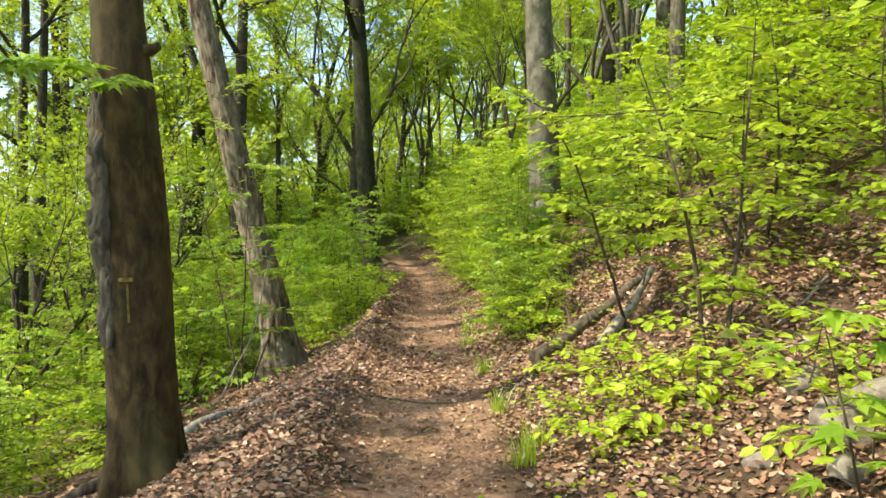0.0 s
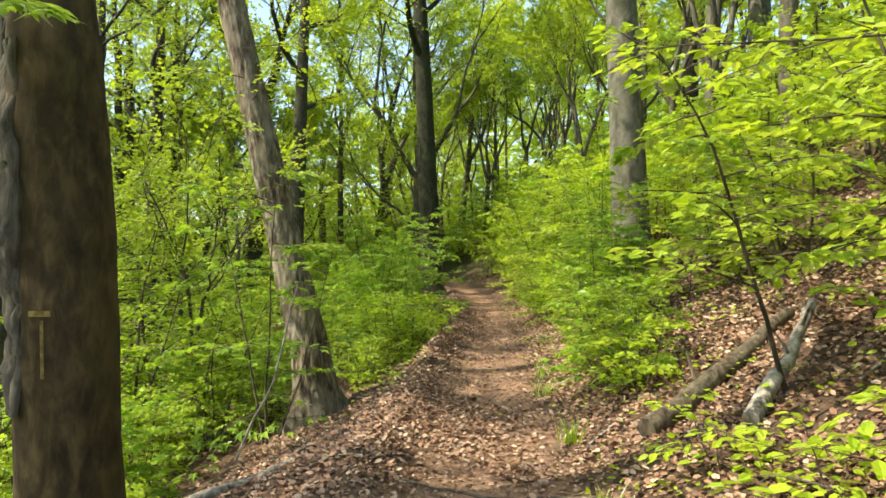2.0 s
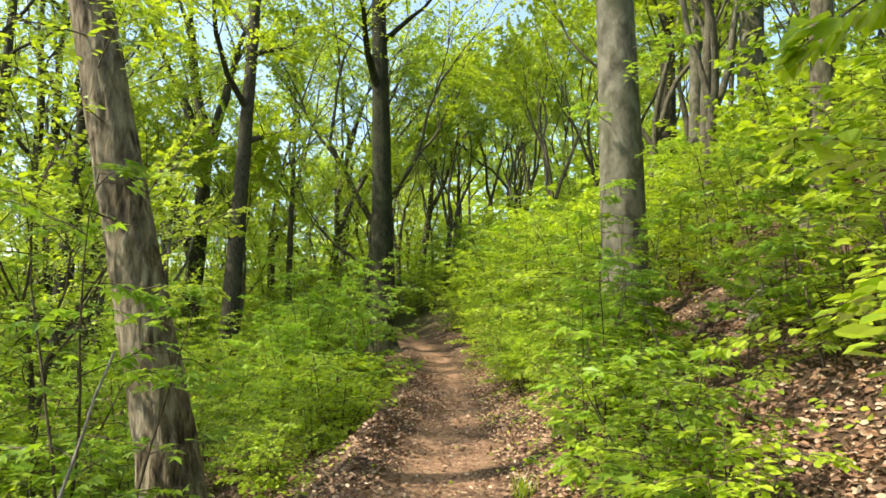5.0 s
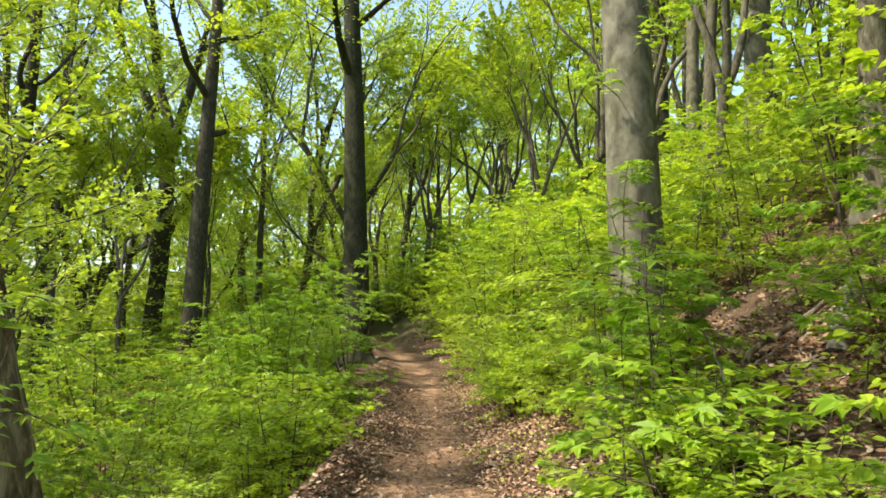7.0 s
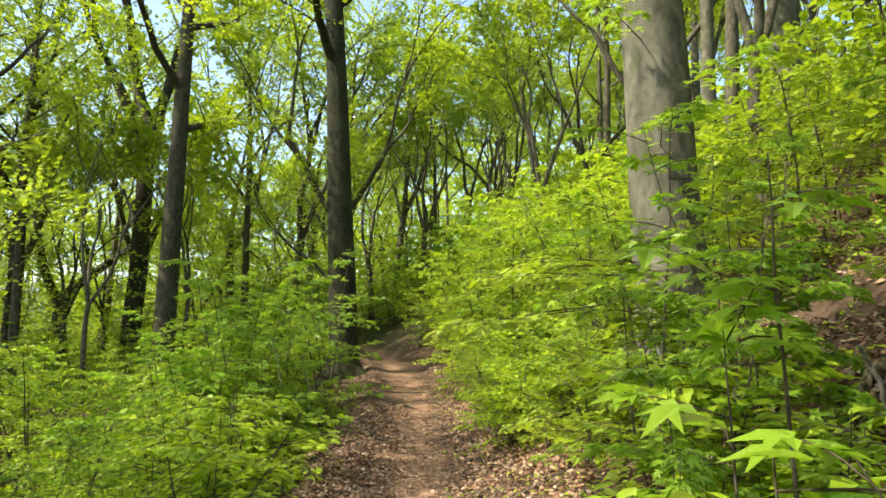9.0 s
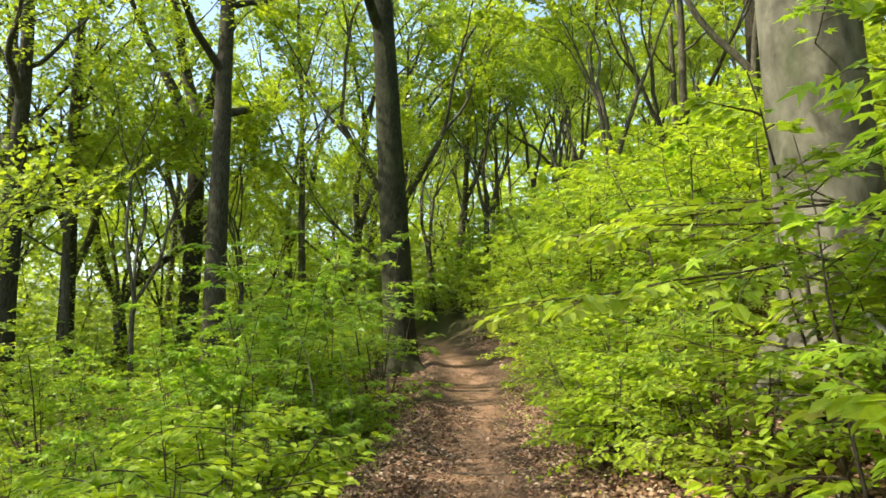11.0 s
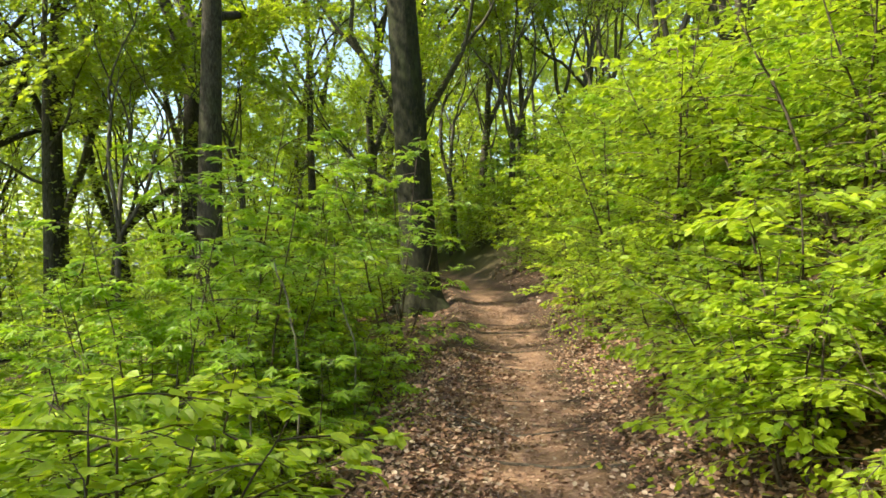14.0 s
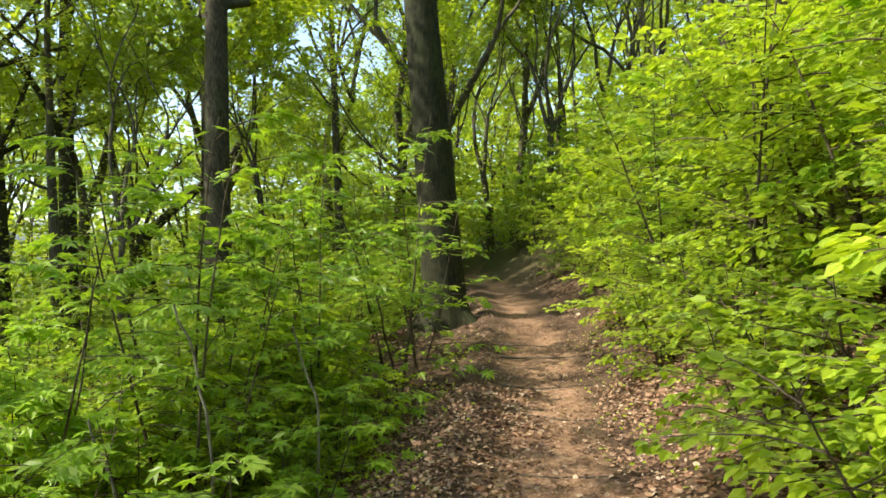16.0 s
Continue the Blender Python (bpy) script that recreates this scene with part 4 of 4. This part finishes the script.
def stone_slab(x, y, wide, thick, seed):
    """A flat weathered stone, half sunk in the bank."""
    rng = np.random.RandomState(seed)
    th = np.linspace(0, 2 * np.pi, 14, endpoint=False)
    edge = wide / 2 * (1 + 0.2 * np.sin(2 * th + rng.uniform(0, 6)) + 0.12 * np.sin(3 * th + rng.uniform(0, 6)) + rng.uniform(-0.07, 0.07, 14))
    v = [np.stack([k * edge * np.cos(th), 0.72 * k * edge * np.sin(th), h * thick + rng.uniform(-0.05, 0.05, 14) * thick], 1) for k, h in ((0.8, -0.6), (1.0, 0.0), (0.95, 0.35), (0.75, 0.55))]
    v = np.concatenate(v + [np.array([[0, 0, 0.6 * thick]])])
    q = [(r * 14 + i, r * 14 + (i + 1) % 14, (r + 1) * 14 + (i + 1) % 14, (r + 1) * 14 + i) for r in range(3) for i in range(14)]
    ob = build("stone", v, [q, [(42 + i, 42 + (i + 1) % 14, 56) for i in range(14)]], STONE)
    e = 0.1
    ob.matrix_world = Matrix.LocRotScale((x, y, ground_at(x, y) + 0.2 * thick), Euler((0, -math.atan((ground_at(x + e, y) - ground_at(x - e, y)) / (2 * e)), rng.uniform(0, 6.28))), (1, 1, 1))
    tagged(ob, "flat pale weathered stone in leaf litter", "stone", "stones on the bank")


for k, (x, y, w, h) in enumerate(((1.95, 3.5, 0.42, 0.14), (2.2, 3.75, 0.34, 0.12), (1.78, 3.2, 0.26, 0.1), (2.3, 3.3, 0.3, 0.13), (2.05, 4.15, 0.24, 0.1), (1.6, 3.7, 0.18, 0.07))):
    stone_slab(x, y, w, h, 600 + k)


def scatter(name, count, seed, d_range, y_range, size, label, material, outline, faces, keep, lift=0.012, tilt=0.45):
    rng = np.random.RandomState(seed)
    y = rng.uniform(*y_range, count)
    d = rng.uniform(*d_range, count)
    ok = rng.uniform(0, 1, count) < keep(d, y)
    y, d = y[ok], d[ok]
    x = d + path_middle(y)
    z = land(x, y)
    e = 0.05
    up = np.stack([-(land(x + e, y) - z) / e, -(land(x, y + e) - z) / e, np.ones(len(x))], 1) + rng.normal(0, tilt, (len(x), 3)) * np.array([1, 1, 0.3])
    a = rng.uniform(0, 6.28, len(x))
    v, f = leaf_cloud(np.stack([x, y, z + rng.uniform(0.002, lift, len(x))], 1), np.stack([np.cos(a), np.sin(a), rng.normal(0, 0.25, len(x))], 1), up, size * rng.uniform(0.6, 1.3, len(x)), outline, faces)
    return tagged(build(name, v, [f], material, smooth=False), label, "leaf litter", kind="stuff")


def litter_share(d, y):
    heap = 0.5 + 0.5 * np.sin(2.4 * y + 1.7 * d) * np.sin(1.3 * y - 2.2 * d + 1)
    side = np.where(d < 0, np.clip((-d - 0.36) / 0.4, 0.09, 1), np.clip((d - 0.42) / 0.5, 0.09, 0.9))
    heaped = np.where((y + 0.5 * np.sin(3 * d) > 7.3) & (y + 0.4 * np.sin(4 * d) < 10.2) & (d > -1.2) & (d < 0.45), 0.85, 0)
    heaped = np.maximum(heaped, np.where((y > 17) & (d < -0.1 + 0.15 * np.sin(2.7 * y)), 0.8, 0))
    return np.maximum(side, heaped) * (0.45 + 0.55 * heap)


scatter("leaf_litter", 220000, 50, (-2.8, 3.6), (-1.0, 26.0), 0.05, "brown curled dead beech leaves strewn over the slope", LITTER, CURL_OUTLINE, BEECH_FACES, litter_share)
scatter("leaf_litter", 60000, 51, (-9, 13), (-8.0, 42.0), 0.088, "brown dead leaves strewn through the wood", LITTER, CLUMP_OUTLINE, CLUMP_FACES, lambda d, y: np.where((np.abs(d) > 3) | (y > 25) | (y < -1.5), 1.0, 0) * (np.abs(d) > 0.9))
scatter("seedling_cover", 16000, 52, (-2.6, 3.2), (3.0, 30.0), 0.05, "small green seedlings at the path's edge", LEAF, BEECH_OUTLINE, BEECH_FACES,
        lambda d, y: np.where(d > 0, np.exp(-((d - 1.15) / 0.45) ** 2), np.exp(-((d + 1.35) / 0.35) ** 2) * (y > 10)) * (0.2 + 0.8 * (np.sin(1.9 * y + 2 * d) > 0)), 0.16, 0.5)
scatter("leaf_litter", 48000, 53, (1.1, 6.5), (2.0, 22.0), 0.048, "brown dead leaves lying on the steep bank", LITTER, CURL_OUTLINE, BEECH_FACES, lambda d, y: 0.55 + 0.45 * np.sin(1.9 * d + y), 0.03, 0.6)
scatter("seedling_cover", 9000, 54, (1.4, 5.5), (3.0, 22.0), 0.06, "sparse green seedlings on the leafy bank", LEAF_YOUNG, BEECH_OUTLINE, BEECH_FACES,
        lambda d, y: 0.55 * (np.sin(3.1 * y + 2.3 * d) * np.sin(2.2 * d - 1.4 * y) > 0.25), 0.22, 0.5)


scatter("leaf_crumbs", 60000, 55, (-0.9, 0.9), (-1.0, 34.0), 0.026, "crumbled brown leaf bits trodden into the path", LITTER, CLUMP_OUTLINE, CLUMP_FACES,
        lambda d, y: 0.3 + 0.7 * (np.sin(3.7 * y + 1.9 * np.sin(2 * d)) * np.sin(5.3 * d + 1.1 * y) > -0.1), 0.012, 0.5)


def build_roots():
    """Surface roots that cross the path, half sunk; they also imitate dark shadow ripples."""
    rng = np.random.RandomState(60)
    for k, y in enumerate((18.6, 20.4, 21.3, 22.9, 24.6, 26.0, 28.2, 29.6, 6.9)):
        c = float(path_middle(y))
        y2 = y + rng.uniform(-0.35, 0.35)
        # Dark bark colour also stands in for shadow stripes across the path.
        fallen("root", [(c - 0.75, y), (c - 0.1, (y + y2) / 2 + 0.08), (c + 0.7, y2)], rng.uniform(0.018, 0.03), 400 + k, TWIG, "dark root crossing the earth path, also standing in for a shadow ripple", "root", 1.15, 12, 0.1)


def grass_tuft(x, y, seed):
    rng = np.random.RandomState(seed)
    root = thing("grass_tuft", x, y, "small tuft of fresh green grass at the path's edge", "grass", "grass tufts")
    sh = Shape()
    for _ in range(55):
        a, ln = rng.uniform(0, 6.28), rng.uniform(0.1, 0.24)
        base = rng.normal(0, 0.05, 2)
        tip = np.array([math.cos(a), math.sin(a), 0]) * ln * rng.uniform(0.15, 0.7)
        side = np.array([-math.sin(a), math.cos(a), 0]) * 0.0035
        p0, p1, p2 = np.array([*base, -0.01]), np.array([*base, ln * 0.6]) + tip * 0.4, np.array([*base, ln]) + tip
        sh.add([p0 - side, p0 + side, p1 + side, p1 - side], [(0, 1, 2, 3)])
        sh.add([p1 - side, p1 + side, p2], [(0, 1, 2)])
    tagged(sh.make("grass", LEAF, root, smooth=False), kind="stuff")


def build_far_woods():
    """Leaf masses of the distant wood, past the trees that stand singly."""
    rng = np.random.RandomState(66)
    P, S = [], []
    for _ in range(850):
        a = rng.uniform(radians(20), radians(150))
        r = rng.uniform(72, 120)
        x, y = r * math.cos(a) - 3, 8 + r * math.sin(a)
        if x < -38 and rng.uniform() < 0.75:
            continue
        w, h = rng.uniform(2.5, 5), rng.uniform(11, 24)
        count = 130
        u = rng.normal(0, 0.42, (count, 3))
        z = rng.uniform(0.02, 1, count)
        lay = np.floor(z * 7) / 7 + rng.normal(0, 0.012, count)
        P.append(np.stack([x + u[:, 0] * w, y + u[:, 1] * w, ground_at(x, y) + 0.3 + lay * h], 1))
        S.append(rng.uniform(0.5, 1.1, count))
    for _ in range(680):
        a = rng.uniform(radians(62), radians(165))
        r = rng.uniform(26, 72)
        x, y = r * math.cos(a) - 3, 16 + r * math.sin(a)
        if x - float(path_middle(y)) > -8 and y < 48 or x > -4:
            continue
        w, h = rng.uniform(1.6, 3.0), rng.uniform(4.5, 9.5)
        count = 210
        u = rng.normal(0, 0.45, (count, 3))
        z = rng.uniform(0.02, 1, count) ** 0.8
        lay = np.floor(z * 8) / 8 + rng.normal(0, 0.014, count)
        P.append(np.stack([x + u[:, 0] * w, y + u[:, 1] * w, ground_at(x, y) + 0.2 + lay * h], 1))
        S.append(rng.uniform(0.2, 0.38, count) * (r / 45))
    p, k = np.concatenate(P), np.concatenate(S)
    a = rng.uniform(0, 6.28, len(p))
    v, f = leaf_cloud(p, np.stack([np.cos(a), np.sin(a), rng.normal(-0.1, 0.3, len(p))], 1), np.stack([rng.normal(0, 0.5, len(p)), rng.normal(0, 0.5, len(p)), np.ones(len(p))], 1), k, CLUMP_OUTLINE, CLUMP_FACES)
    tagged(build("far_woods", v, [f], LEAF_CANOPY, smooth=False), "distant sunlit spring woodland beyond the nearer trees", "woods", kind="stuff")


build_roots()
for k, (x, y) in enumerate(((0.52, 4.7), (0.62, 5.0), (0.5, 6.2), (0.45, 8.2), (0.35, 10.6), (0.4, 12.0))):
    grass_tuft(x, y, 500 + k)
build_far_woods()
